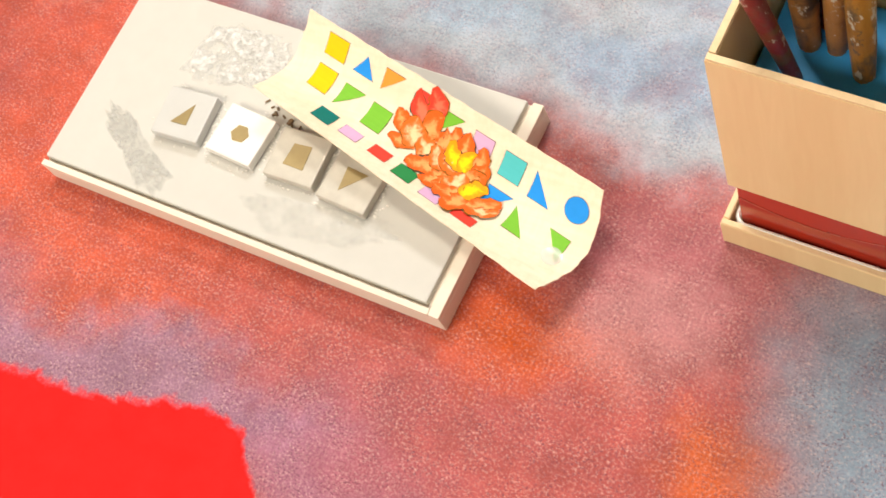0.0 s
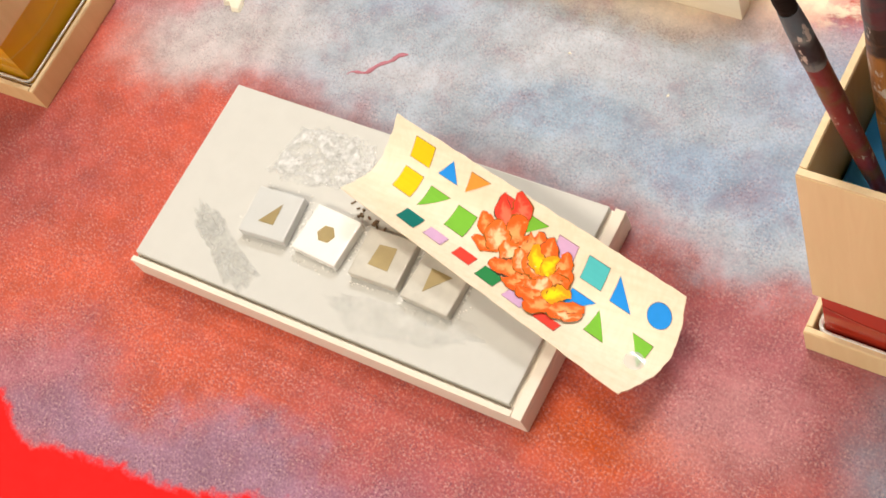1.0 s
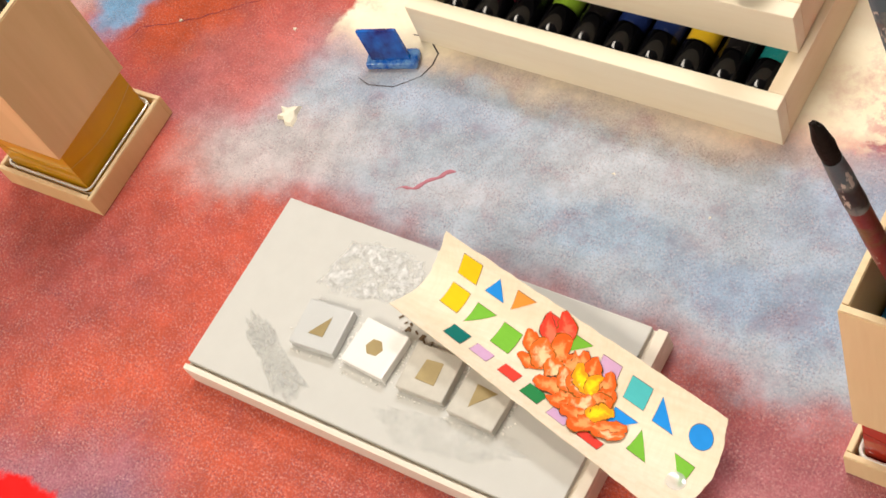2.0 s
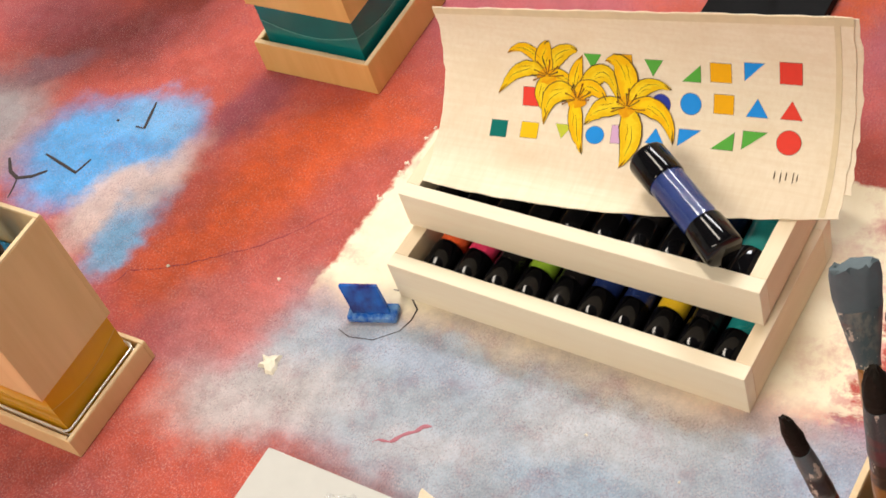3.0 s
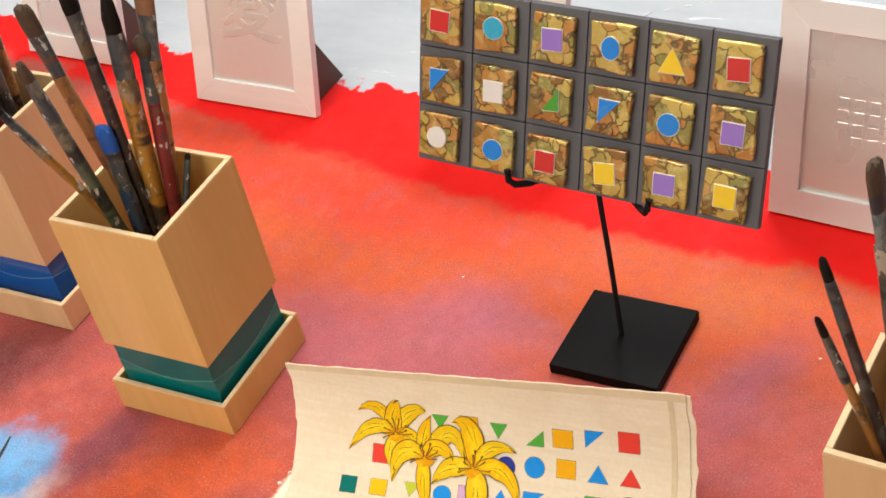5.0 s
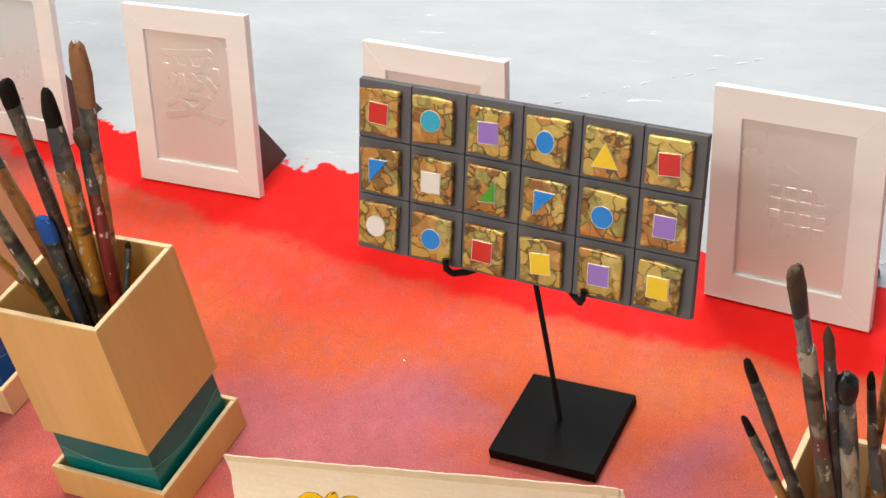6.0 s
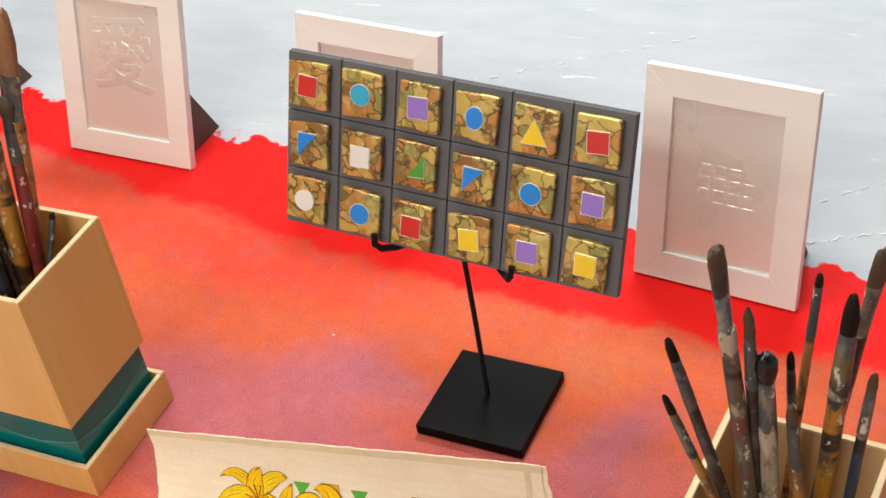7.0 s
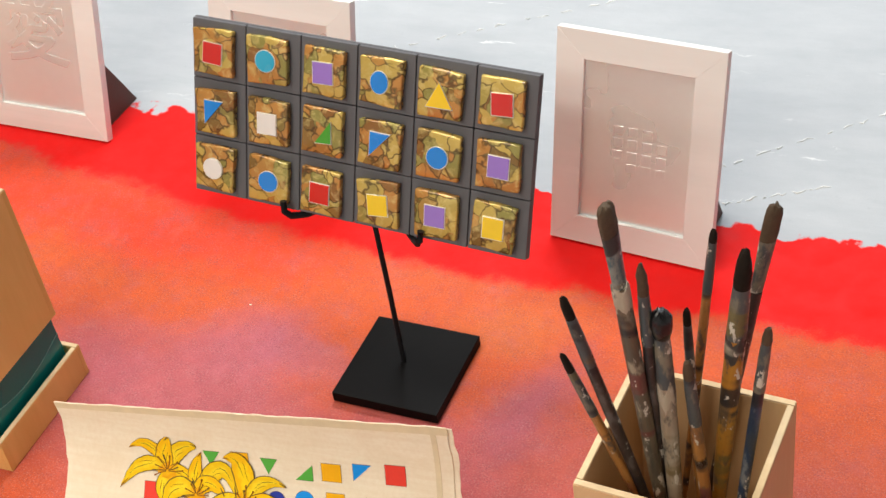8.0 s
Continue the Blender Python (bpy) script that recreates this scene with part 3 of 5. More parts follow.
def paint_brush(rim, tip, floor_z, radius, handle, bristle, label, shape="round", head=0.028, upside=False, ferrule=None):
    """A brush that stands on floor_z, crosses the point rim and ends at tip, hair up."""
    a, b = Vector(rim), Vector(tip)
    d = (b - a).normalized()
    foot = a + d * ((floor_z - a.z) / d.z)
    length = (b - foot).length
    side = (Vector((0.85, 0.52, 0)) - d * d.dot(Vector((0.85, 0.52, 0)))).normalized()
    turn = Matrix((side, d.cross(side), d)).transposed().to_4x4() @ pose(0, 0, 0, 0, 0, 40 * math.sin(foot.x * 900))
    ob = thing("paint_brush", Matrix.Translation(foot) @ turn, label, "paint brush", "brushes in the wooden pots")
    flat = {"flat": 0.60, "chisel": 0.36}.get(shape, 1.0)
    wide = {"flat": 1.06, "chisel": 1.15}.get(shape, 1.0)
    top = length - head
    mid = top - min(0.045, 0.3 * length)
    radius_h = {"flat": 0.80, "chisel": 0.62}.get(shape, 1.0) * radius
    body = [(0, 0.42 * radius_h), (0.1 * mid, 0.62 * radius_h), (0.45 * mid, 0.9 * radius_h), (0.8 * mid, 1.0 * radius_h), (0.93 * mid, 0.97 * radius_h), (mid, 0.95 * radius_h)]
    part("handle", turned(body, 12), HANDLES[handle], ob, "", None, True)
    if upside:
        part("handle_tip", turned([(mid, 0.74 * radius), (0.5 * (mid + length), 0.66 * radius), (length - 0.004, 0.45 * radius), (length, 0.12 * radius)], 12), HANDLES[handle], ob, "", None, True)
        return ob
    part("ferrule", turned([(mid - 0.001, 0.98 * radius_h), (mid + 0.006, 1.02 * radius_h), (0.6 * mid + 0.4 * top, 0.6 * radius_h + 0.36 * radius * wide), (0.3 * mid + 0.7 * top, 0.3 * radius_h + 0.65 * radius * wide), (top, (0.95 if shape in ("flat", "chisel") else 0.84) * radius * wide)], 16, None, min(1.0, flat * 1.07)), ferrule or FERRULE, ob, "paint-smeared metal ferrule", None, True)
    hair = {"chisel": [(top, 0.95), (top + 0.3 * head, 1.0), (top + 0.6 * head, 1.02), (top + 0.85 * head, 1.02), (top + 0.97 * head, 0.98), (length, 0.80)], "flat": [(top, 0.95), (top + 0.25 * head, 0.99), (top + 0.5 * head, 1.0), (top + 0.72 * head, 0.97), (top + 0.86 * head, 0.89), (top + 0.95 * head, 0.70), (length, 0.35)], "round": [(top, 0.80), (top + 0.2 * head, 0.84), (top + 0.4 * head, 0.80), (top + 0.62 * head, 0.72), (top + 0.82 * head, 0.58), (top + 0.94 * head, 0.40), (length, 0.16)], "mop": [(top, 0.9), (top + 0.2 * head, 1.12), (top + 0.45 * head, 1.28), (top + 0.7 * head, 1.24), (top + 0.85 * head, 1.0), (top + 0.95 * head, 0.7), (length, 0.3)]}[shape]
    if handle in ("cream", "grey", "ochre"):
        band = turned([(mid - 0.020, 0.90 * radius_h), (mid - 0.018, 1.02 * radius_h), (mid - 0.010, 1.05 * radius_h), (mid - 0.002, 1.05 * radius_h), (mid + 0.001, 0.90 * radius_h)], 16)
        for v in band.verts:
            v.co.z += 0.014 * noise.noise(Vector((v.co.x * 300, v.co.y * 300, foot.x * 50)))
        part("dried_paint", band, DRIED[len(label) % 3], ob, "band of dried paint", None, True)
    bm = turned([(z, r * radius * wide) for z, r in hair], 26, None, flat)
    for v in bm.verts:
        if v.co.z > top + 0.2 * head:
            v.co += noise.noise_vector(v.co * 400 + foot * 30) * radius * 0.14
            # ragged ends, tuft by tuft
            reach = (v.co.z - top) / head
            v.co.z += reach * reach * 0.12 * head * noise.noise(Vector((v.co.x * 700, v.co.y * 700, foot.x * 90)))
    part("bristles", bm, bristle, ob, "stiff painted bristles", None, True)
    return ob


# ---- wooden pots on glass blocks ----
def brush_pot(x, y, turn, side, tray_h, cup, z0, z1, glass, shell, colour_word, dx=0.0, dy=0.0, silver=False):
    s = side / 0.141
    wall_t, lip_t = 0.0055 * s, 0.0058 * s
    tray = thing("wooden_tray", pose(x, y, 0, 0, 0, turn), f"shallow birch tray holding a {colour_word} glass block", "tray", "trays under the pots")
    part("bottom", block(side - 2 * wall_t, side - 2 * wall_t, 0.005, 0, 0, 0.0006), shell, tray)
    for k in range(4):
        turned_by = pose(0, 0, 0, 0, 0, 90 * k)
        part("tray_side", block(side - wall_t, wall_t, tray_h - 0.0012, -wall_t / 2, -side / 2 + wall_t / 2, 0.0006, 0.0006), shell, tray, "", turned_by)
        part("tray_rim", block(side - wall_t - 0.0008, wall_t - 0.0008, 0.0012, -wall_t / 2, -side / 2 + wall_t / 2, tray_h - 0.0008, 0.0004), EDGE, tray, "pale plywood edge", turned_by)
    size = cup * 0.93
    gb = thing("glass_block", pose(x + dx, y + dy, 0.006, 0, 0, turn), f"polished {colour_word} cast-glass block in a wooden tray", "glass block", "glass blocks")
    h = z0 - 0.0065
    low, high = h * 0.72, h
    # the coloured lower mass sags in the middle of each side, the clear upper mass lies on it
    seg = 14
    rim_pts = []
    half = size / 2
    for k in range(4):
        for i in range(seg):
            f = i / seg
            px, py = -half + size * f, -half
            a = radians(90 * k)
            rim_pts.append((px * math.cos(a) - py * math.sin(a), px * math.sin(a) + py * math.cos(a), low - 0.012 * s * math.sin(math.pi * f)))
    base = [(px, py, 0) for px, py, _ in rim_pts]
    tops = [(px * 0.998, py * 0.998, high) for px, py, _ in rim_pts]
    part("coloured_glass", loft([base, rim_pts]), glass[0], gb, f"saturated {colour_word} glass")
    part("clear_glass", loft([[(px * 0.997, py * 0.997, pz) for px, py, pz in rim_pts], tops]), glass[1], gb, "slightly darker upper glass")
    # light caught along the sagging edge, painted as a paler band
    band = bmesh.new()
    loft([[(px * 1.004, py * 1.004, pz - 0.0011) for px, py, pz in rim_pts], [(px * 1.004, py * 1.004, pz + 0.0003) for px, py, pz in rim_pts]], False, band)
    part("glass_seam", band, glass[2], gb, "thin seam in the glass with its line of light painted on")
    if silver:
        r = size / 2 + 0.0035
        z = tray_h - 0.006
        bm = bmesh.new()
        for zz in (z, z - 0.006):
            pts = []
            for cx, cy, a0 in ((r - 0.006, -r + 0.006, -90), (r - 0.006, r - 0.006, 0), (-r + 0.006, r - 0.006, 90), (-r + 0.006, -r + 0.006, 180)):
                pts += [(cx + 0.006 * math.cos(radians(a0 + q)), cy + 0.006 * math.sin(radians(a0 + q)), zz) for q in (0, 30, 60, 90)]
            tube(pts + [pts[0]], 0.0011, 6, bm)
        part("silver_rim", bm, SILVER, gb, "bright silver wire rim", None, True)
    pot = thing("brush_pot", pose(x + dx, y + dy, z0, 0, 0, turn), f"square open birch plywood pot on a {colour_word} glass block", "brush pot", "wooden brush pots")
    h = z1 - z0
    part("bottom", block(cup - 2 * lip_t, cup - 2 * lip_t, 0.006, 0, 0, 0.0004), shell, pot)
    for k in range(4):
        turned_by = pose(0, 0, 0, 0, 0, 90 * k)
        part("panel", block(cup - lip_t, lip_t, h - 0.0014, -lip_t / 2, -cup / 2 + lip_t / 2, 0.0002, 0.0002), shell, pot, "", turned_by)
        part("rim", block(cup - lip_t - 0.0006, lip_t - 0.0006, 0.0016, -lip_t / 2, -cup / 2 + lip_t / 2, h - 0.0012, 0.0005), EDGE, pot, "pale layered plywood edge", turned_by)
    return pot


def glass_set(word, colour, dark, seam, upper):
    return (glassy(word + "_glass", colour, dark), glassy(word + "_glass_upper", tuple(upper * v + 0.004 for v in colour), tuple(0.8 * upper * v + 0.004 for v in colour)), plain(word + "_seam", seam, 0.15, 0, 0.2, 60))


TEAL = glass_set("teal", (0.0, 0.18, 0.182), (0.010, 0.135, 0.14), (0.07, 0.36, 0.34), 0.80)
COBALT = glass_set("cobalt", (0.015, 0.115, 0.46), (0.02, 0.09, 0.37), (0.12, 0.30, 0.64), 0.92)
AMBER = glass_set("amber", (0.62, 0.34, 0.008), (0.50, 0.23, 0.010), (0.66, 0.42, 0.06), 1.1)
RUBY = glass_set("ruby", (0.42, 0.035, 0.015), (0.34, 0.03, 0.02), (0.50, 0.10, 0.06), 1.15)
VIOLET = glass_set("violet", (0.10, 0.03, 0.20), (0.05, 0.03, 0.09), (0.2, 0.1, 0.3), 0.7)
PLY_LIGHT = wood("light_plywood", (0.82, 0.65, 0.37), (0.72, 0.52, 0.26), (1, 1, 0.1))
PLY_MID = wood("honey_plywood", (0.77, 0.55, 0.28), (0.66, 0.44, 0.19), (1, 1, 0.1))
CRIMSON = glass_set("crimson", (0.62, 0.020, 0.055), (0.52, 0.015, 0.045), (0.70, 0.10, 0.14), 0.8)
brush_pot(-0.4035, -0.1335, -3.2, 0.141, 0.040, 0.128, 0.0875, 0.248, TEAL, PLY, "teal")
brush_pot(-0.6725, -0.0365, -3.7, 0.144, 0.038, 0.126, 0.076, 0.244, COBALT, PLY_PALE, "cobalt blue", -0.010, 0.010)
brush_pot(-0.4496, -0.6015, -3.3, 0.111, 0.0245, 0.0957, 0.072, 0.2026, AMBER, PLY_MID, "amber", 0, 0, True)
brush_pot(0.304, -0.636, -4.9, 0.112, 0.0275, 0.097, 0.078, 0.2207, RUBY, PLY_LIGHT, "ruby red", 0, -0.003, True)
brush_pot(0.333, -0.2345, -7.1, 0.136, 0.034, 0.1254, 0.075, 0.2285, VIOLET, PLY_PALE, "violet")
brush_pot(-0.905, 0.072, -3.8, 0.141, 0.038, 0.126, 0.080, 0.246, CRIMSON, PLY_PALE, "crimson")

# pot behind the boxes, on the right of the stand
for rim, tip, r, handle, hair, shape, head, label in (
    ((0.310, -0.246, 0.229), (0.290, -0.252, 0.456), 0.0085, "grey", BRISTLE_TAN, "flat", 0.026, "wide grey flat brush crusted with dried paint"),
    ((0.314, -0.240, 0.229), (0.309, -0.246, 0.405), 0.0052, "dark", BRISTLE_TAN, "round", 0.030, "slim dark brush with a reddish pointed tip"),
    ((0.324, -0.243, 0.229), (0.320, -0.244, 0.364), 0.0070, "cream", BRISTLE_BLACK, "mop", 0.026, "cream brush with a round black mop head"),
    ((0.343, -0.239, 0.229), (0.336, -0.241, 0.317), 0.0052, "bare", BRISTLE_TAN, "round", 0.018, "short bare wooden brush splashed with white"),
    ((0.331, -0.190, 0.229), (0.345, -0.186, 0.389), 0.0040, "bare", BRISTLE_DARK, "round", 0.012, "tall thin brown brush"),
    ((0.358, -0.214, 0.229), (0.370, -0.212, 0.397), 0.0080, "ochre", BRISTLE_DARK, "round", 0.036, "thick ochre brush with a dark pointed head"),
    ((0.357, -0.188, 0.229), (0.384, -0.178, 0.409), 0.0066, "dark", BRISTLE_TAN, "flat", 0.034, "black and blue brush with worn tan hair"),
    ((0.377, -0.221, 0.229), (0.387, -0.219, 0.337), 0.0048, "blue", BRISTLE_TAN, "round", 0.016, "small blue-grey brush with splayed hair"),
    ((0.292, -0.250, 0.229), (0.259, -0.259, 0.380), 0.0050, "dark", BRISTLE_DARK, "round", 0.022, "dark stained brush leaning outwards"),
    ((0.283, -0.252, 0.229), (0.255, -0.260, 0.328), 0.0042, "bare", BRISTLE_DARK, "round", 0.020, "small bare wooden brush with a black tip"),
    ((0.335, -0.215, 0.229), (0.331, -0.214, 0.340), 0.0040, "bare", BRISTLE_DARK, "round", 0.016, "thin brown brush behind the others"),
):
    paint_brush(rim, tip, 0.082, 0.88 * r, handle, hair, label, shape, 0.9 * head, False, TEAL_FERRULE if handle == "grey" else None)
# pot on the teal block
for rim, tip, r, handle, hair, shape, head, label in (
    ((-0.412, -0.144, 0.248), (-0.411, -0.143, 0.325), 0.0085, "blue", BRISTLE_BLUE, "flat", 0.026, "short brush with a bright blue bristle head"),
    ((-0.424, -0.164, 0.248), (-0.439, -0.178, 0.415), 0.0058, "green", BRISTLE_TAN, "round", 0.020, "long green-stained brush leaning outwards"),
    ((-0.425, -0.135, 0.248), (-0.442, -0.148, 0.453), 0.0072, "bare", BRISTLE_TAN, "flat", 0.030, "bare wooden flat brush with a grey ferrule"),
    ((-0.408, -0.132, 0.248), (-0.405, -0.128, 0.463), 0.0068, "dark", BRISTLE_DARK, "flat", 0.026, "dark blue and brown stained brush"),
    ((-0.398, -0.122, 0.248), (-0.383, -0.108, 0.443), 0.0080, "ochre", BRISTLE_DARK, "round", 0.036, "ochre brush with green paint on its head"),
    ((-0.388, -0.105, 0.248), (-0.360, -0.076, 0.470), 0.0085, "bare", BRISTLE_OLD, "flat", 0.060, "tall flat brush with long tan bristles"),
    ((-0.385, -0.112, 0.248), (-0.376, -0.090, 0.391), 0.0062, "red", BRISTLE_TAN, "mop", 0.020, "red-brown brush with a rounded head"),
    ((-0.428, -0.112, 0.248), (-0.428, -0.104, 0.369), 0.0045, "bare", BRISTLE_DARK, "round", 0.016, "thin brown brush among the thicker ones"),
    ((-0.450, -0.155, 0.248), (-0.482, -0.190, 0.380), 0.0040, "ochre", BRISTLE_DARK, "round", 0.018, "thin ochre brush leaning over the pot's rim"),
    ((-0.373, -0.098, 0.248), (-0.371, -0.092, 0.262), 0.0030, "dark", BRISTLE_DARK, "round", 0.006, "stub of a dark brush in the corner"),
):
    paint_brush(rim, tip, 0.095, 1.16 * r, handle, hair, label, shape, head)
# pot on the cobalt block
rnd = random.Random(4)
styles = ["dark", "bare", "grey", "red", "dark", "ochre", "blue", "dark", "green", "cream", "dark", "red"]
for i, style in enumerate(styles):
    a = 2 * math.pi * i / len(styles)
    rx, ry = -0.682 + 0.034 * math.cos(a), -0.026 + 0.034 * math.sin(a)
    lean = (0.10 * math.cos(a) - 0.05, 0.09 * math.sin(a) - 0.02)
    tall = rnd.uniform(0.12, 0.22)
    paint_brush((rx, ry, 0.244), (rx + lean[0] * tall * 2, ry + lean[1] * tall * 2, 0.244 + tall), 0.084, rnd.uniform(0.0065, 0.0105), style, rnd.choice([BRISTLE_DARK, BRISTLE_TAN]), f"used {style} brush in the pot over the blue block", rnd.choice(["flat", "round", "flat"]), rnd.uniform(0.02, 0.04))
# pot on the amber block
for rim, tip, r, handle, label in (
    ((-0.432, -0.588, 0.2), (-0.440, -0.576, 0.300), 0.0060, "dark", "dark purple stained brush in the amber pot"),
    ((-0.455, -0.602, 0.2), (-0.466, -0.596, 0.300), 0.0060, "bare", "bare wooden brush in the amber pot"),
    ((-0.446, -0.583, 0.2), (-0.456, -0.572, 0.280), 0.0050, "ochre", "ochre brush in the amber pot"),
    ((-0.467, -0.590, 0.2), (-0.480, -0.582, 0.290), 0.0055, "blue", "blue-black brush in the amber pot"),
):
    paint_brush(rim, tip, 0.08, r, handle, BRISTLE_DARK, label)
# pot on the ruby block
for rim, tip, r, handle, label in (
    ((0.273, -0.654, 0.215), (0.246, -0.668, 0.366), 0.0058, "red", "dark red brush handle with blue paint smears"),
    ((0.283, -0.628, 0.215), (0.277, -0.630, 0.365), 0.0085, "bare", "thick bare wooden brush handle"),
    ((0.301, -0.630, 0.215), (0.303, -0.636, 0.340), 0.0072, "bare", "bare wooden handle spotted with paint"),
    ((0.316, -0.640, 0.215), (0.312, -0.640, 0.350), 0.0078, "ochre", "ochre wooden handle with yellow smears"),
    ((0.330, -0.616, 0.215), (0.335, -0.610, 0.330), 0.0060, "red", "red handle at the back of the pot"),
    ((0.288, -0.612, 0.215), (0.279, -0.602, 0.388), 0.0052, "red", "dark round brush with a green-grey smear"),
    ((0.302, -0.612, 0.215), (0.294, -0.602, 0.378), 0.0062, "dark", "black flat brush beside the round one"),
):
    paint_brush(rim, tip, 0.118, r, handle, BRISTLE_DARK, label, "round", 0.03, False, TEAL_FERRULE if handle == "red" else None)
paint_brush((0.275, -0.610, 0.215), (0.2600, -0.599, 0.400), 0.118, 0.0102, "bare", BRISTLE_BLUEGREY, "wide flat brush caked with blue-grey paint", "chisel", 0.030, False, TEAL_FERRULE)
for cx, cy, z, s, turn in ((0.304, -0.639, 0.0845, 0.083, -4.9), (-0.4496, -0.6015, 0.0785, 0.083, -3.3)):
    bm = block(s, s, 0.074, 0, 0, 0, 0.004, 3)
    bmesh.ops.subdivide_edges(bm, edges=bm.edges[:], cuts=3, use_grid_fill=True)
    for v in bm.verts:
        if v.co.z > 0.055:
            v.co.z += 0.004 * noise.noise(v.co * 60)
    part("blue_foam_liner", bm, BLUE_LINER, None, "bright blue foam liner inside a wooden pot", pose(cx, cy, z, 0, 0, turn), True)["category"] = "foam liner"


# ---- curved sheets with inked shapes ----
def flat_shape(outline, place, lift, bm=None, cuts=3):
    """A filled outline in sheet coordinates (u, v), laid on the curved sheet by place(u, v, lift)."""
    own = bmesh.new()
    own.faces.new([own.verts.new((u, v, 0)) for u, v in outline])
    bmesh.ops.triangulate(own, faces=own.faces[:])
    bmesh.ops.subdivide_edges(own, edges=own.edges[:], cuts=cuts, use_grid_fill=True)
    for v in own.verts:
        v.co = place(v.co.x, v.co.y, lift)
    if bm is None:
        return own
    me = bpy.data.meshes.new("tmp")
    own.to_mesh(me)
    own.free()
    bm.from_mesh(me)
    bpy.data.meshes.remove(me)
    return bm


def spot(kind, u, v, su, sv, turn=0.0, grow=0.0):
    """Outline of a shape of size su x sv in sheet units."""
    shapes = {
        "square": [(-1, -1), (1, -1), (1, 1), (-1, 1)],
        "up": [(-1, -1), (1, -1), (0, 1)],
        "down": [(-0.9, 1), (1, 1), (-0.1, -1)],
        "right": [(-1, -1), (1, -1), (1, 1)],
        "left": [(-1, -1), (1, 1), (-1, 1)],
        "corner": [(-1, 1), (1, 1), (-1, -1)],
        "low": [(-1, -1), (1, -1), (-1, 1)],
        "high": [(-1, 1), (1, 1), (1, -1)],
        "disc": [(math.cos(a * math.pi / 12), math.sin(a * math.pi / 12)) for a in range(24)],
    }[kind]
    c, s = math.cos(radians(turn)), math.sin(radians(turn))
    g = 1 + grow
    return [(u + su / 2 * g * (c * x - s * y), v + sv / 2 * g * (s * x + c * y)) for x, y in shapes]


def sheet_mesh(place, nu, nv, rough_edge, below):
    """A deckle-edged curved sheet with thickness."""
    bm = bmesh.new()
    tops, lows = [], []
    for j in range(nv + 1):
        row, low = [], []
        for i in range(nu + 1):
            u, v = i / nu, j / nv
            wob = rough_edge * noise.noise(Vector((u * 23, v * 17, 3.3)))
            if i in (0, nu):
                u += wob
            if j in (0, nv):
                v += wob * 1.6
            row.append(bm.verts.new(place(u, v, 0)))
            low.append(bm.verts.new(place(u, v, -below)))
        tops.append(row)
        lows.append(low)
    for j in range(nv):
        for i in range(nu):
            bm.faces.new((tops[j][i], tops[j][i + 1], tops[j + 1][i + 1], tops[j + 1][i]))
            bm.faces.new((lows[j][i], lows[j + 1][i], lows[j + 1][i + 1], lows[j][i + 1]))
    ring = [(0, i) for i in range(nu)] + [(j, nu) for j in range(nv)] + [(nv, i) for i in range(nu, 0, -1)] + [(j, 0) for j in range(nv, 0, -1)]
    for (a, b), (c, d) in zip(ring, ring[1:] + ring[:1]):
        bm.faces.new((tops[a][b], lows[a][b], lows[c][d], tops[c][d]))
    return bm


INKS = {k: ink(k + "_ink", c) for k, c in {
    "green": (0.10, 0.42, 0.06), "orange": (0.90, 0.44, 0.008), "yellow": (0.90, 0.56, 0.008), "blue": (0.015, 0.29, 0.84), "red": (0.80, 0.06, 0.04),
    "teal": (0.0, 0.17, 0.15), "lime": (0.55, 0.60, 0.05), "navy": (0.03, 0.05, 0.36), "pink": (0.68, 0.42, 0.66), "cyan": (0.08, 0.52, 0.55), "leaf": (0.19, 0.50, 0.045), "forest": (0.02, 0.25, 0.075), "rust": (0.86, 0.32, 0.05)}.items()}
OUTLINE = ink("ink_outline", (0.09, 0.055, 0.025))
SHAPE_LINE = ink("faint_ink_outline", (0.20, 0.15, 0.10))


def draw_shapes(sheet, place, rows, size=1.0):
    for kind, colour, u, v, su, sv, turn in rows:
        su, sv = size * su, size * sv
        part("inked_shape", flat_shape(spot(kind, u, v, su, sv, turn), place, 0.00032), INKS[colour], sheet)
        part("ink_line", flat_shape(spot(kind, u, v, su, sv, turn, 0.04), place, 0.0002), SHAPE_LINE, sheet)


def petal_point(base, mid, tip, width, aspect, blunt, ruffle, seed, f, s):
    """The place (u, v) at f along and s across a bent petal; aspect turns sheet units of u into those of v."""
    b, m, t = (Vector((u, v / aspect)) for u, v in (base, mid, tip))
    c = 1.3 * m - 0.15 * (b + t)
    p = b * (1 - f) ** 2 + c * (2 * f * (1 - f)) + t * f * f
    d = (c - b) * (1 - f) + (t - c) * f
    side = Vector((-d.y, d.x)).normalized()
    bulge = math.sin(math.pi * min(1.0, 0.06 + 0.94 * f ** 0.75)) ** 0.5 if blunt else math.sin(math.pi * min(1.0, 0.05 + 0.95 * f ** 0.85)) ** 0.8 * (1.1 - 0.25 * f)
    p += side * s * width / 2 * bulge * (1 + ruffle * math.sin(13 * f + 2 * seed + s))
    if ruffle:
        p += Vector((noise.noise(Vector((p.x * 95, p.y * 95, seed))), noise.noise(Vector((p.x * 95, p.y * 95, seed + 5.5))))) * 0.07 * ruffle
    return p.x, p.y * aspect


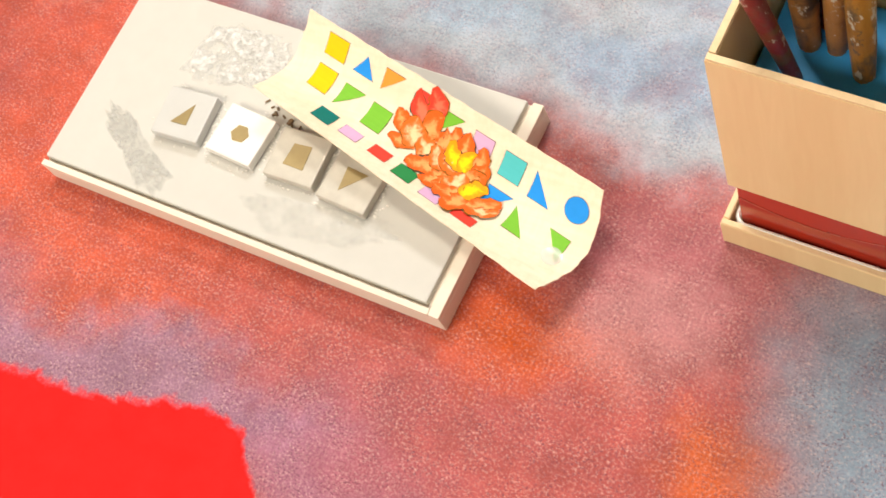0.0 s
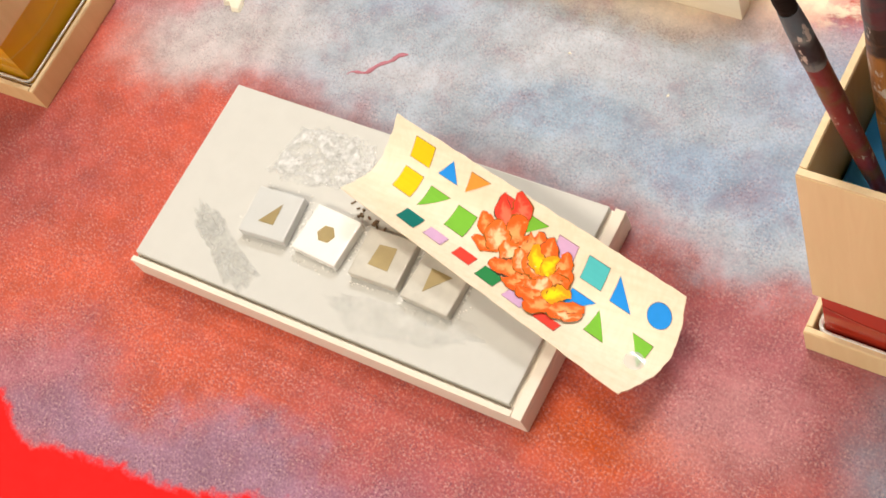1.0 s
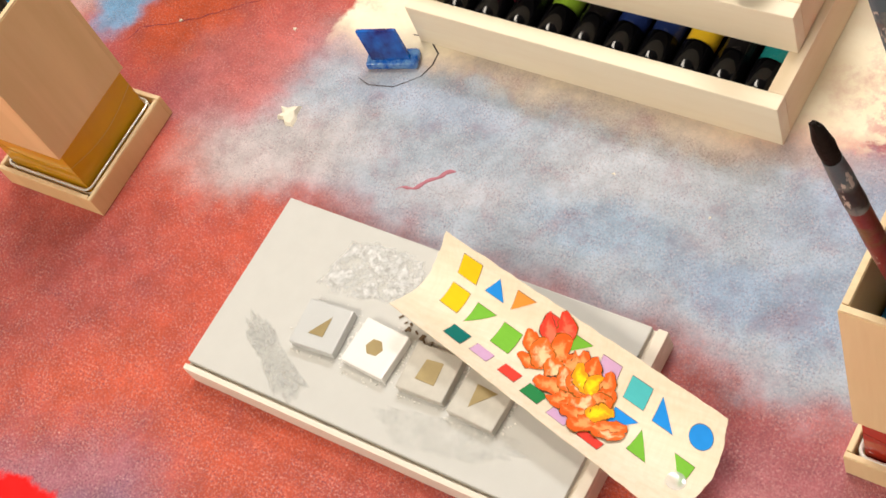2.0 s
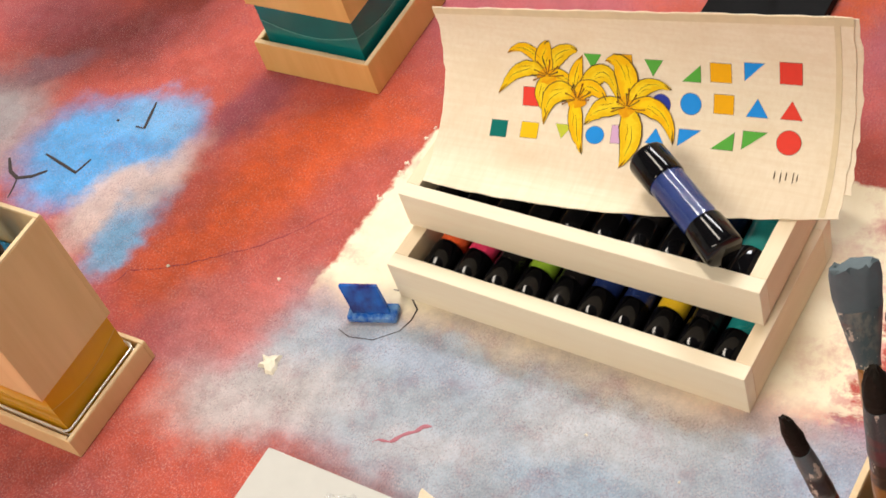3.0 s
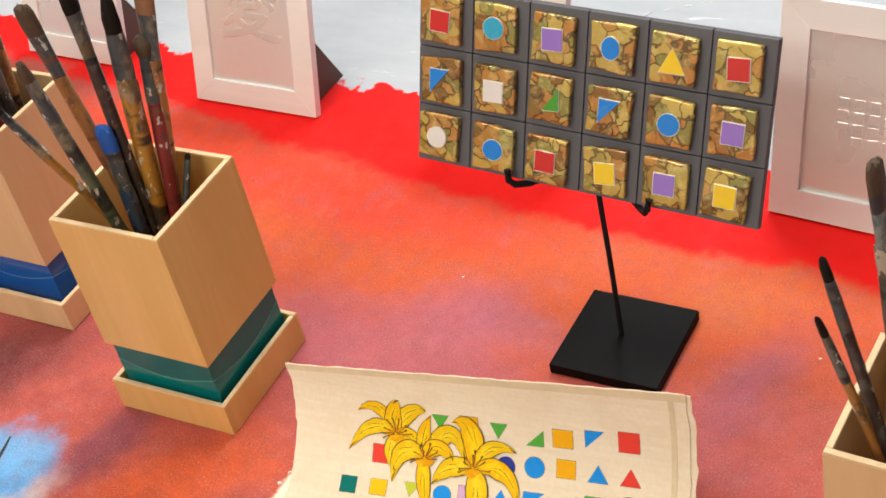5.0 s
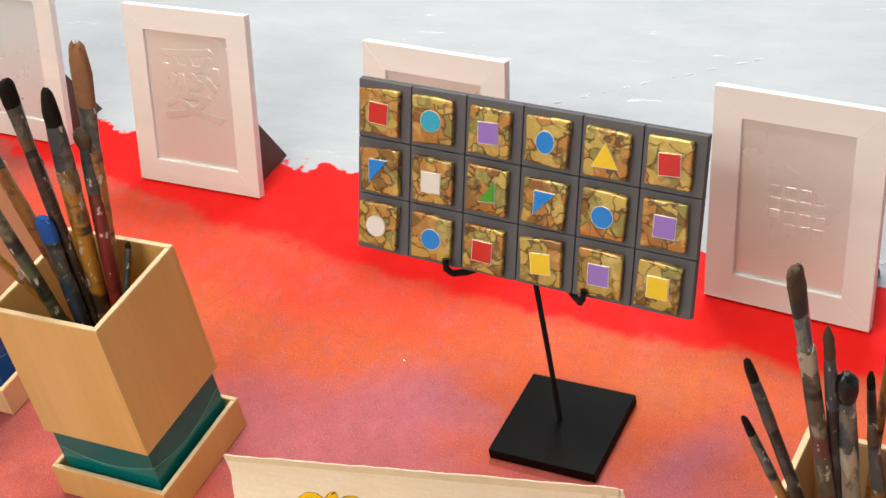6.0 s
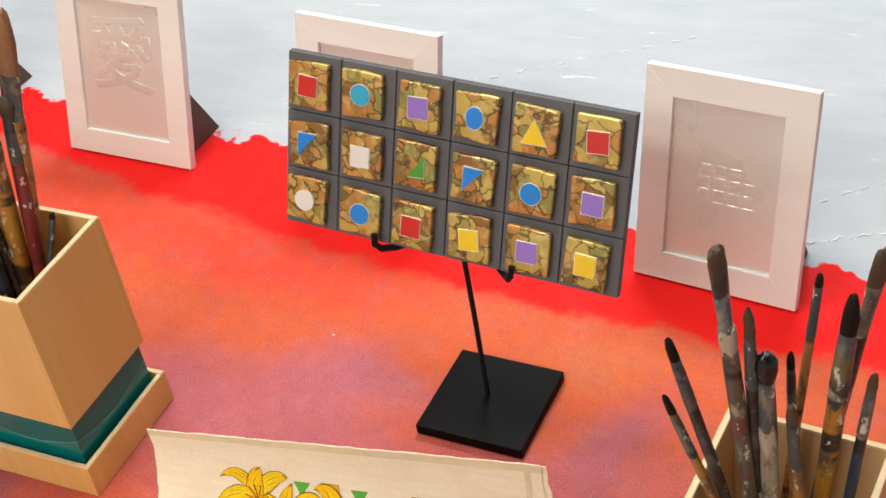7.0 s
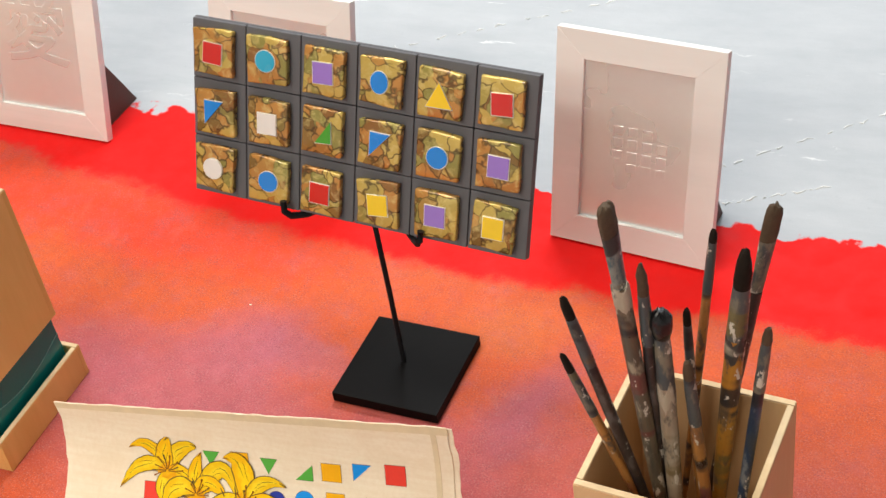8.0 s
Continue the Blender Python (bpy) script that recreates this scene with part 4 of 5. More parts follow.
def petal_mesh(place, sheet, lift, grow=1.0, n=12, m=6):
    """A petal laid on the sheet; its UV map runs along and across it."""
    bm = bmesh.new()
    uv = bm.loops.layers.uv.new("petal")
    grid = []
    for i in range(n + 1):
        f = 0.5 + (i / n - 0.5) * (1 + 0.4 * (grow - 1))
        grid.append([(bm.verts.new(sheet(*place(min(max(f, 0.0), 1.0), grow * (2 * j / m - 1)), lift)), i / n, j / m) for j in range(m + 1)])
    for i in range(n):
        for j in range(m):
            quad = (grid[i][j], grid[i + 1][j], grid[i + 1][j + 1], grid[i][j + 1])
            face = bm.faces.new([q[0] for q in quad])
            for loop, q in zip(face.loops, quad):
                loop[uv].uv = q[1:]
    bmesh.ops.recalc_face_normals(bm, faces=bm.faces[:])
    return bm


def petal_ink(name, pale, deep, fade):
    """Ink washed pale in the middle of a petal and deep towards its rim and tip."""
    n = Nodes(name, 0.7)
    n.bsdf.inputs["Specular IOR Level"].default_value = 0.15
    along, across, _ = split(n, n.node("ShaderNodeTexCoord").outputs["UV"])
    rim = n.math("ABSOLUTE", n.math("MULTIPLY_ADD", across, 2.0, -1.0))
    reach = n.math("ADD", n.math("MULTIPLY", rim, 0.75), n.math("MULTIPLY", n.math("ABSOLUTE", n.math("SUBTRACT", along, 0.35)), 0.9))
    wash = n.math("ADD", reach, n.ramp(n.noise(130, 4, 0.65, None, 0.6), 0.3, 0.7, -0.35, 0.35))
    n.colour(n.mix(n.ramp(wash, 0.15, 0.75, fade, 0.0, True), deep, pale))
    return n.mat


# ---- boxes of pigment vials ----
VIAL_BANDS = {k: plain(k + "_pigment", c, 0.75, 0, 0.25, 120, 0.05, 0.0) for k, c in {
    "orange": (0.75, 0.12, 0.02), "pink": (0.75, 0.04, 0.14), "lime": (0.26, 0.42, 0.02), "cobalt": (0.0, 0.018, 0.12), "yellow": (0.75, 0.50, 0.01), "turquoise": (0.0, 0.24, 0.23), "umber": (0.012, 0.010, 0.010)}.items()}


def vial(at, radius, length, cap, colour, label, group, dome=True):
    ob = thing("pigment_vial", at, label, "pigment vial", group)
    r = radius
    e = [(0, 0.30 * r), (0.0008, 0.55 * r), (0.0022, 0.76 * r), (0.0045, 0.91 * r), (0.0080, r)] if dome else [(0, 0.84 * r), (0.0008, 0.93 * r), (0.0020, 0.98 * r), (0.0035, r)]
    part("cap", turned(e + [(cap - 0.002, r), (cap, 0.97 * r)], 22), BLACK_CAP, ob, "glossy black plastic cap", None, True)
    part("pigment", turned([(cap - 0.001, 0.88 * r), (length - cap + 0.001, 0.88 * r)], 22), VIAL_BANDS[colour], ob, f"{colour} powder pigment", None, True)
    part("glass_tube", turned([(cap, 0.92 * r), (length - cap, 0.92 * r)], 22), CLEAR, ob, "clear glass tube", None, True).visible_shadow = False
    part("base_cap", turned([(length - cap, 0.97 * r), (length - cap + 0.002, r), *[(length - z, q) for z, q in reversed(e)]], 22), BLACK_CAP, ob, "glossy black plastic end", None, True)
    return ob


clear = Nodes("clear_glass", 0.02)
clear.colour((1.0, 1.0, 1.0))
clear.bsdf.inputs["Transmission Weight"].default_value = 1.0
clear.bsdf.inputs["IOR"].default_value = 1.5
CLEAR = clear.mat


def vial_box(x, y, z, turn, sx, sy, sz, colours, label):
    wall_t = 0.0135
    ob = thing("pigment_box", pose(x, y, z, 0, 0, turn), label, "wooden box", "pigment boxes")
    # bottom coloured near black beneath the vials
    part("bottom", block(sx - 2 * wall_t, sy - 2 * wall_t, sz - 0.0135 - 2 * 0.0132, 0, 0, 0.0005), BLACK_WOOD, ob, "black box bottom")
    for k in (-1, 1):
        part("long_side", block(sx, wall_t, sz - 0.0006, 0, k * (sy - wall_t) / 2, 0.0003, 0.0009), PINE, ob)
        part("short_side", block(wall_t, sy - 2 * wall_t - 0.0003, sz - 0.0009, k * (sx - wall_t) / 2, 0, 0.0003, 0.0009), PINE_Y, ob)
    inner = sx - 2 * wall_t
    n = len(colours)
    r = min(0.0132, inner / n / 2 - 0.0002)
    base = pose(x, y, z, 0, 0, turn)
    for i, c in enumerate(colours):
        px = -inner / 2 + inner * (i + 0.5) / n
        at = base @ pose(px, -sy / 2 + wall_t + 0.0015, sz - 0.0125 - r, -90, 0, 0)
        vial(at, r, sy - 2 * wall_t - 0.003, 0.034, c, f"{c} pigment vial with black caps in a box", "vials in the boxes")
    return ob


vial_box(-0.029, -0.3613, 0.0, -5.2, 0.3255, 0.165, 0.0455, ["orange", "pink", "umber", "lime", "umber", "cobalt", "cobalt", "yellow", "umber", "turquoise"], "shallow pale pine box full of pigment vials")
vial_box(-0.030, -0.3140, 0.0459, -4.3, 0.3225, 0.165, 0.0412, ["umber", "umber", "umber", "umber", "umber", "cobalt", "umber", "umber", "cobalt", "turquoise"], "pale pine vial box stacked on the lower one")


# ---- papyrus with yellow lilies, curling up from the box ----
def lily_sheet(u, v, lift):
    f0, f1 = Vector((-0.181, -0.367, 0.0885)), Vector((0.159, -0.329, 0.0890))
    b0, b1 = Vector((-0.200, -0.256, 0.180)), Vector((0.1515, -0.243, 0.212))
    f, b = f0.lerp(f1, u), b0.lerp(b1, u)
    d = b - f
    a, c = math.sin(v * math.pi / 2), 1 - math.cos(v * math.pi / 2)
    p = Vector((f.x + d.x * v, f.y + d.y * a, f.z + d.z * c))
    ty, tz = d.y * math.cos(v * math.pi / 2), d.z * math.sin(v * math.pi / 2)
    normal = Vector((0, -tz, ty)).normalized()
    return p + normal * lift


lily = thing("lily_papyrus", Matrix.Identity(4), "curled papyrus sheet painted with yellow lilies and coloured shapes", "painting")
part("sheet", sheet_mesh(lambda u, v, lift: lily_sheet(u, v - (1 - v) * 0.10 * math.sin(math.pi * min(max(u, 0), 1)), lift), 60, 26, 0.005, 0.0007), PAPYRUS, lily, "", None, True)
part("backing_sheet", sheet_mesh(lambda u, v, lift: lily_sheet(0.06 + 0.953 * u, 0.16 + 0.83 * v, lift - 0.0011), 40, 18, 0.008, 0.0006), PAPYRUS, lily, "second papyrus layer behind", None, True)
draw_shapes(lily, lily_sheet, [
    ("down", "green", 0.396, 0.715, 0.050, 0.085, 0), ("square", "orange", 0.471, 0.712, 0.050, 0.11, 0), ("down", "green", 0.545, 0.702, 0.050, 0.09, 0), ("right", "green", 0.634, 0.689, 0.048, 0.09, 0),
    ("square", "orange", 0.703, 0.701, 0.053, 0.10, 0), ("corner", "blue", 0.780, 0.715, 0.050, 0.095, 0), ("square", "red", 0.861, 0.720, 0.054, 0.11, 0), ("square", "red", 0.237, 0.510, 0.048, 0.105, 0),
    ("disc", "navy", 0.562, 0.527, 0.050, 0.11, 0), ("disc", "blue", 0.633, 0.541, 0.054, 0.115, 0)], 0.91)
draw_shapes(lily, lily_sheet, [
    ("square", "orange", 0.710, 0.552, 0.050, 0.10, 0), ("up", "blue", 0.787, 0.548, 0.054, 0.095, 0), ("up", "red", 0.864, 0.550, 0.054, 0.095, 0), ("square", "teal", 0.160, 0.331, 0.046, 0.095, 0),
    ("square", "yellow", 0.240, 0.336, 0.048, 0.09, 0), ("down", "lime", 0.326, 0.346, 0.050, 0.08, 0), ("disc", "blue", 0.407, 0.343, 0.050, 0.10, 0), ("square", "pink", 0.468, 0.357, 0.046, 0.10, 0),
    ("up", "blue", 0.554, 0.368, 0.050, 0.085, 0), ("corner", "blue", 0.635, 0.372, 0.056, 0.095, 0)], 0.91)
draw_shapes(lily, lily_sheet, [("right", "green", 0.713, 0.377, 0.056, 0.10, 0), ("corner", "green", 0.786, 0.389, 0.060, 0.10, 0), ("disc", "red", 0.863, 0.396, 0.060, 0.13, 0)], 0.91)
TAN = plain("papyrus_edge", (0.76, 0.63, 0.42), 0.8, 0, 0.3, 90, 0.2)
part("edge_band", sheet_mesh(lambda u, v, lift: lily_sheet(u, 0.955 + 0.043 * v, lift + 0.0004), 50, 2, 0.003, 0.0003), TAN, lily, "darker tan border of the papyrus")
part("edge_band", sheet_mesh(lambda u, v, lift: lily_sheet(0.958 + 0.013 * u, v * 0.96, lift + 0.0004), 2, 30, 0.003, 0.0003), TAN, lily, "darker tan border of the papyrus")
LILY_INKS = [petal_ink("yellow_petal_ink", (0.93, 0.64, 0.008), (0.87, 0.49, 0.004), 1.0), petal_ink("lemon_petal_ink", (0.90, 0.66, 0.02), (0.82, 0.52, 0.006), 1.0)]
HEART = washed_ink("lily_heart_ink", (0.78, 0.33, 0.003), (0.84, 0.44, 0.004), (0.86, 0.54, 0.01))
RUST_LINE = ink("rust_line", (0.28, 0.10, 0.01))
ASPECT = 2.14
rnd = random.Random(6)
lily_count = itertools.count()


def lily_flower(heart, petals):
    """One lily: petals from the heart by a middle to a tip (width, blunt), veins and stamens."""
    for mu, mv, tu, tv, width, blunt in petals:
        k = next(lily_count)
        lift = 0.00045 + 0.00006 * k
        place = functools.partial(petal_point, heart, (mu, mv), (tu, tv), 0.93 * width, ASPECT, bool(blunt), 0.025, k)
        part("petal", petal_mesh(place, lily_sheet, lift, 1.0, 16, 6), LILY_INKS[k % 2], lily, "yellow inked lily petal")
        part("petal_line", petal_mesh(place, lily_sheet, lift - 0.000026, 1.11, 16, 6), OUTLINE, lily)
        for off, first, last in ((0.05, 0.30, 0.80), (-0.35, 0.25, 0.55)):
            line = [lily_sheet(*place(first + (last - first) * i / 5, off + 0.1 * math.sin(i)), lift + 0.00005) for i in range(6)]
            part("petal_vein", tube(line, [0.0001, 0.00018, 0.00026, 0.00026, 0.00018, 0.0001], 4), RUST_LINE if off < 0 else OUTLINE, lily)
        curl = [lily_sheet(*place(0.84 + 0.04 * i, 0.5 - 0.12 * i), lift + 0.00005) for i in range(5)]
        part("petal_curl", tube(curl, [0.0001, 0.0004, 0.0006, 0.0006, 0.0003], 4), OUTLINE if k % 3 else RUST_LINE, lily, "dark curled petal tip")
    cu, cv = heart
    level = 0.00052 + 0.00006 * k
    star = [(cu + r * math.cos(a), cv + ASPECT * r * math.sin(a)) for a, r in ((radians(15 * i), 0.010 + 0.013 * (i % 2) + 0.004 * math.sin(7 * i + k)) for i in range(24))]
    part("flower_heart", flat_shape(star, lily_sheet, level), HEART, lily, "orange heart of the lily")
    for i in range(9):
        a = radians(-10 + 26 * i + rnd.uniform(-10, 10))
        reach = rnd.uniform(0.026, 0.046)
        part("stamen", tube([lily_sheet(cu + r * math.cos(a + 4 * r), cv + ASPECT * r * math.sin(a + 4 * r), level + 0.0001) for r in (0.004, 0.4 * reach, 0.8 * reach, reach)], [0.0003, 0.0004, 0.0005, 0.0009], 4), OUTLINE if i % 3 == 1 else RUST_LINE, lily)


lily_flower((0.277, 0.623), ((0.236, 0.801, 0.176, 0.731, 0.034, 0), (0.312, 0.774, 0.361, 0.766, 0.042, 1), (0.265, 0.720, 0.289, 0.815, 0.046, 1), (0.212, 0.690, 0.150, 0.513, 0.040, 0), (0.319, 0.636, 0.349, 0.577, 0.034, 0), (0.257, 0.519, 0.278, 0.430, 0.038, 0)))
lily_flower((0.354, 0.514), ((0.345, 0.635, 0.372, 0.746, 0.038, 0), (0.428, 0.737, 0.460, 0.507, 0.048, 0), (0.382, 0.612, 0.429, 0.523, 0.042, 1), (0.287, 0.583, 0.273, 0.373, 0.052, 0), (0.350, 0.392, 0.383, 0.235, 0.038, 0)))
lily_flower((0.480, 0.496), ((0.415, 0.503, 0.378, 0.389, 0.048, 0), (0.482, 0.734, 0.428, 0.725, 0.056, 0), (0.526, 0.646, 0.589, 0.599, 0.038, 0), (0.568, 0.533, 0.599, 0.330, 0.046, 0), (0.504, 0.344, 0.481, 0.180, 0.057, 0)))
for i, (u, v) in enumerate(((0.842, 0.225), (0.856, 0.215), (0.868, 0.225), (0.884, 0.22), (0.893, 0.22))):
    part("signature_stroke", flat_shape(spot("square", u, v, 0.0022, 0.042 + 0.015 * (i % 2), (-20, 35, -8, 5, 25)[i]), lily_sheet, 0.0005, None, 1), OUTLINE, lily)

# loose vial lying on the sheet
eye_a, eye_b = Vector((0.009, -0.325, 0.1185)), Vector((0.095, -0.391, 0.1045))
vial(Matrix.Translation(eye_a) @ (eye_b - eye_a).to_track_quat("Z", "Y").to_matrix().to_4x4(), 0.0165, (eye_b - eye_a).length, 0.030, "cobalt", "glass vial of blue pigment lying on the papyrus", "loose vial", False)


# ---- primed board with four tiles ----
BD = pose(-0.0645, -0.7015, 0, 0, 0, -4.5)
board = thing("tile_board", BD, "grey primed board set in a pale wooden frame", "board")
part("frame_base", block(0.331, 0.160, 0.0165, 0, 0, 0, 0.001), FRAME_WOOD, board)
part("panel", block(0.3185, 0.1525, 0.006, -0.0060, 0.0035, 0.0160, 0.0012), BOARD, board, "grey primed panel")
part("right_lip", block(0.0080, 0.160, 0.0056, 0.1614, 0, 0.0163, 0.0008), FRAME_WOOD, board, "cream wooden lip")
part("front_lip", block(0.3225, 0.0045, 0.0054, -0.0041, -0.0777, 0.0163, 0.0006), FRAME_WOOD, board, "cream wooden lip")
inv_bd = BD.inverted()


def crust(name, outline, z, height, label, coat):
    """A low uneven patch of dried gel."""
    bm = bmesh.new()
    cx, cy = sum(p[0] for p in outline) / len(outline), sum(p[1] for p in outline) / len(outline)
    n = 46
    rings = []
    for k in range(7):
        f = 1 - k / 6
        ring = []
        for i in range(n):
            a = 2 * math.pi * i / n
            q = (a / (2 * math.pi)) * len(outline)
            p0, p1 = outline[int(q) % len(outline)], outline[(int(q) + 1) % len(outline)]
            t = q - int(q)
            x, y = p0[0] + (p1[0] - p0[0]) * t, p0[1] + (p1[1] - p0[1]) * t
            wob = 1 + 0.22 * noise.noise(Vector((x * 160, y * 160, 1)))
            px, py = cx + (x - cx) * f * wob, cy + (y - cy) * f * wob
            rise = 0 if k == 0 else height * (0.5 + 0.9 * noise.noise(Vector((px * 260, py * 260, 2))) + 0.4)
            ring.append((px, py, z + max(rise, 0.0001)))
        rings.append(ring)
    loft(rings, True, bm)
    return part(name, bm, coat, None, label)


def on_board(points):
    return [tuple((inv_bd @ Vector((x, y, 0)))[:2]) for x, y in points]


for coat, label, pts in (
    (GEL_CRYSTAL, "crystalline dried gel patch on the board", ((-0.152, -0.632), (-0.118, -0.626), (-0.088, -0.632), (-0.075, -0.655), (-0.104, -0.672), (-0.140, -0.678), (-0.168, -0.672))),
    (GEL_GREY, "grey smeared gel stain on the board", ((-0.205, -0.708), (-0.185, -0.712), (-0.165, -0.728), (-0.128, -0.752), (-0.132, -0.768), (-0.156, -0.764), (-0.180, -0.742), (-0.200, -0.728))),
    (GEL_THIN, "thin whitish gel smear below the tiles", ((-0.080, -0.752), (-0.045, -0.744), (0.000, -0.742), (0.038, -0.738), (0.046, -0.752), (0.010, -0.768), (-0.040, -0.772))),
):
    ob = crust("gel_patch", on_board(pts), 0.0220, 0.0010, label, coat)
    ob.parent = board


def tile(x, y, mat, shape, label, turn=0.0, size=0.039, z=0.0222):
    ob = thing("small_tile", BD @ Matrix.Translation(inv_bd @ Vector((x, y, z))) @ pose(0, 0, 0, 0, 0, turn), label, "tile", "tiles on the board")
    part("tile_body", block(size, size * 0.95, 0.0082, 0, 0, 0, 0.0012, 3), mat, ob, "", None)
    h = 0.0135
    pts = {"triangle": [(-0.45, -0.5), (0.35, -0.5), (0.35, 0.55)], "hexagon": [(0.45 * math.cos(a), 0.42 * math.sin(a)) for a in (0.1, 1.2, 2.2, 3.3, 4.3, 5.4)], "square": [(-0.5, -0.5), (0.5, -0.55), (0.45, 0.55), (-0.4, 0.5)], "wedge": [(-0.5, 0.5), (0.55, 0.45), (-0.35, -0.6)]}[shape]
    bm = loft([[(h * px, h * py, 0.0072) for px, py in pts], [(h * px, h * py, 0.0086) for px, py in pts]])
    for v in bm.verts:
        v.co.x *= 1.2
        v.co.y *= 1.2
    part("gold_inlay", bm, DULL_GOLD, ob, f"dull gold {shape} inlay")
    return ob


tile(-0.138, -0.707, GREY_TILE, "triangle", "grey glass tile with a gold triangle", 4)
tile(-0.0895, -0.711, WHITE_TILE, "hexagon", "white glazed tile with a gold hexagon", -4)
tile(-0.041, -0.716, MUDDY_TILE, "square", "grey glass tile with a gold square", 2)
tile(0.004, -0.723, MUDDY_TILE, "wedge", "grey glass tile half under the scroll", -3)


rnd = random.Random(17)
residue = bmesh.new()
for tx, ty in ((-0.138, -0.707), (-0.0895, -0.711), (-0.041, -0.716), (0.004, -0.723)):
    for i in range(70):
        a, side = rnd.uniform(-1, 1), rnd.choice((0, 1, 1, 2, 3))
        off = 0.0205 + abs(rnd.gauss(0, 0.0022))
        px, py = ((a * 0.02, -off), (off, a * 0.02), (a * 0.02, off), (-off, a * 0.02))[side]
        p = inv_bd @ Vector((tx + px, ty + py, 0))
        size = rnd.uniform(0.0005, 0.0016)
        block(size * rnd.uniform(0.8, 1.8), size, 0.6 * size, p.x, p.y, 0.0219, 0.25 * size, 1, residue)
tagged(part("plaster_residue", residue, plain("white_residue", (0.80, 0.78, 0.73), 0.6, 0, 0.3, 300, 0.4), None, "white crumbs of dried plaster round the tiles", BD), "", "residue", "", "stuff")


# ---- curled papyrus with an orange peony, lying across the board ----
def peony_sheet(u, v, lift):
    lf, lb = Vector((-0.081, -0.684, 0.055)), Vector((-0.067, -0.618, 0.053))
    rf, rb = Vector((0.152, -0.763, 0.039)), Vector((0.171, -0.689, 0.038))
    p = lf.lerp(rf, u).lerp(lb.lerp(rb, u), v)
    p.z -= 0.018 * math.sin(math.pi * min(max(v, -0.1), 1.1))
    across = (lb - lf).normalized()
    slope = -0.018 * math.pi * math.cos(math.pi * v) / 0.07
    normal = Vector((-across.x * slope, -across.y * slope, 1)).normalized()
    return p + normal * lift


peony = thing("peony_papyrus", Matrix.Identity(4), "trough-curled papyrus painted with an orange peony, across the board", "painting")
part("sheet", sheet_mesh(lambda u, v, lift: peony_sheet(u + (0.03 * math.sin(math.pi * min(max(v, 0), 1)) if u > 0.5 else 0), v, lift), 60, 24, 0.005, 0.0007), PAPYRUS, peony, "", None, True)
draw_shapes(peony, peony_sheet, [
    ("square", "yellow", 0.121, 0.839, 0.071, 0.180, 0), ("square", "yellow", 0.119, 0.522, 0.068, 0.250, 0), ("up", "blue", 0.226, 0.837, 0.071, 0.160, 0), ("corner", "rust", 0.326, 0.835, 0.068, 0.178, 0),
    ("corner", "leaf", 0.224, 0.495, 0.072, 0.250, 0), ("square", "teal", 0.210, 0.204, 0.066, 0.150, 0), ("square", "leaf", 0.326, 0.491, 0.068, 0.246, 0), ("square", "pink", 0.306, 0.205, 0.064, 0.112, 0)])
draw_shapes(peony, peony_sheet, [
    ("square", "red", 0.411, 0.211, 0.062, 0.115, 0), ("square", "forest", 0.507, 0.187, 0.064, 0.140, 0), ("square", "pink", 0.608, 0.156, 0.063, 0.104, 0), ("square", "red", 0.717, 0.164, 0.071, 0.090, 0),
    ("square", "pink", 0.640, 0.794, 0.064, 0.172, 0), ("corner", "leaf", 0.536, 0.804, 0.068, 0.167, 0), ("square", "red", 0.440, 0.840, 0.064, 0.165, 0)])
draw_shapes(peony, peony_sheet, [
    ("square", "cyan", 0.744, 0.778, 0.068, 0.190, 0), ("low", "blue", 0.847, 0.763, 0.068, 0.208, 0), ("corner", "blue", 0.745, 0.450, 0.078, 0.240, 0), ("disc", "blue", 0.953, 0.774, 0.070, 0.190, 0),
    ("low", "leaf", 0.835, 0.427, 0.064, 0.230, 0), ("high", "leaf", 0.945, 0.425, 0.066, 0.236, 0)])
PEONY_INKS = {
    "R": petal_ink("peony_red_ink", (0.90, 0.22, 0.12), (0.86, 0.055, 0.030), 0.75),
    "O": petal_ink("peony_orange_ink", (0.93, 0.42, 0.15), (0.88, 0.125, 0.015), 0.85),
    "P": petal_ink("peony_pale_ink", (0.94, 0.60, 0.34), (0.88, 0.15, 0.020), 1.0),
    "Y": petal_ink("peony_yellow_ink", (0.94, 0.70, 0.010), (0.90, 0.34, 0.010), 1.0)}
peony_count = itertools.count()


def peony_flower(petals):
    """Overlapping inked petals from (base, middle, tip, width, ink), later ones on top."""
    for bu, bv, mu, mv, tu, tv, width, kind in petals:
        k = next(peony_count)
        lift = 0.00045 + 0.00005 * k
        place = functools.partial(petal_point, (bu, bv), (mu, mv), (tu, tv), 1.02 * width, 3.3, True, 0.10, k)
        part("petal", petal_mesh(place, peony_sheet, lift), PEONY_INKS[kind], peony, "orange inked peony petal")
        part("petal_line", petal_mesh(place, peony_sheet, lift - 0.000022, 1.10), OUTLINE if k % 4 == 0 else RUST_LINE, peony)


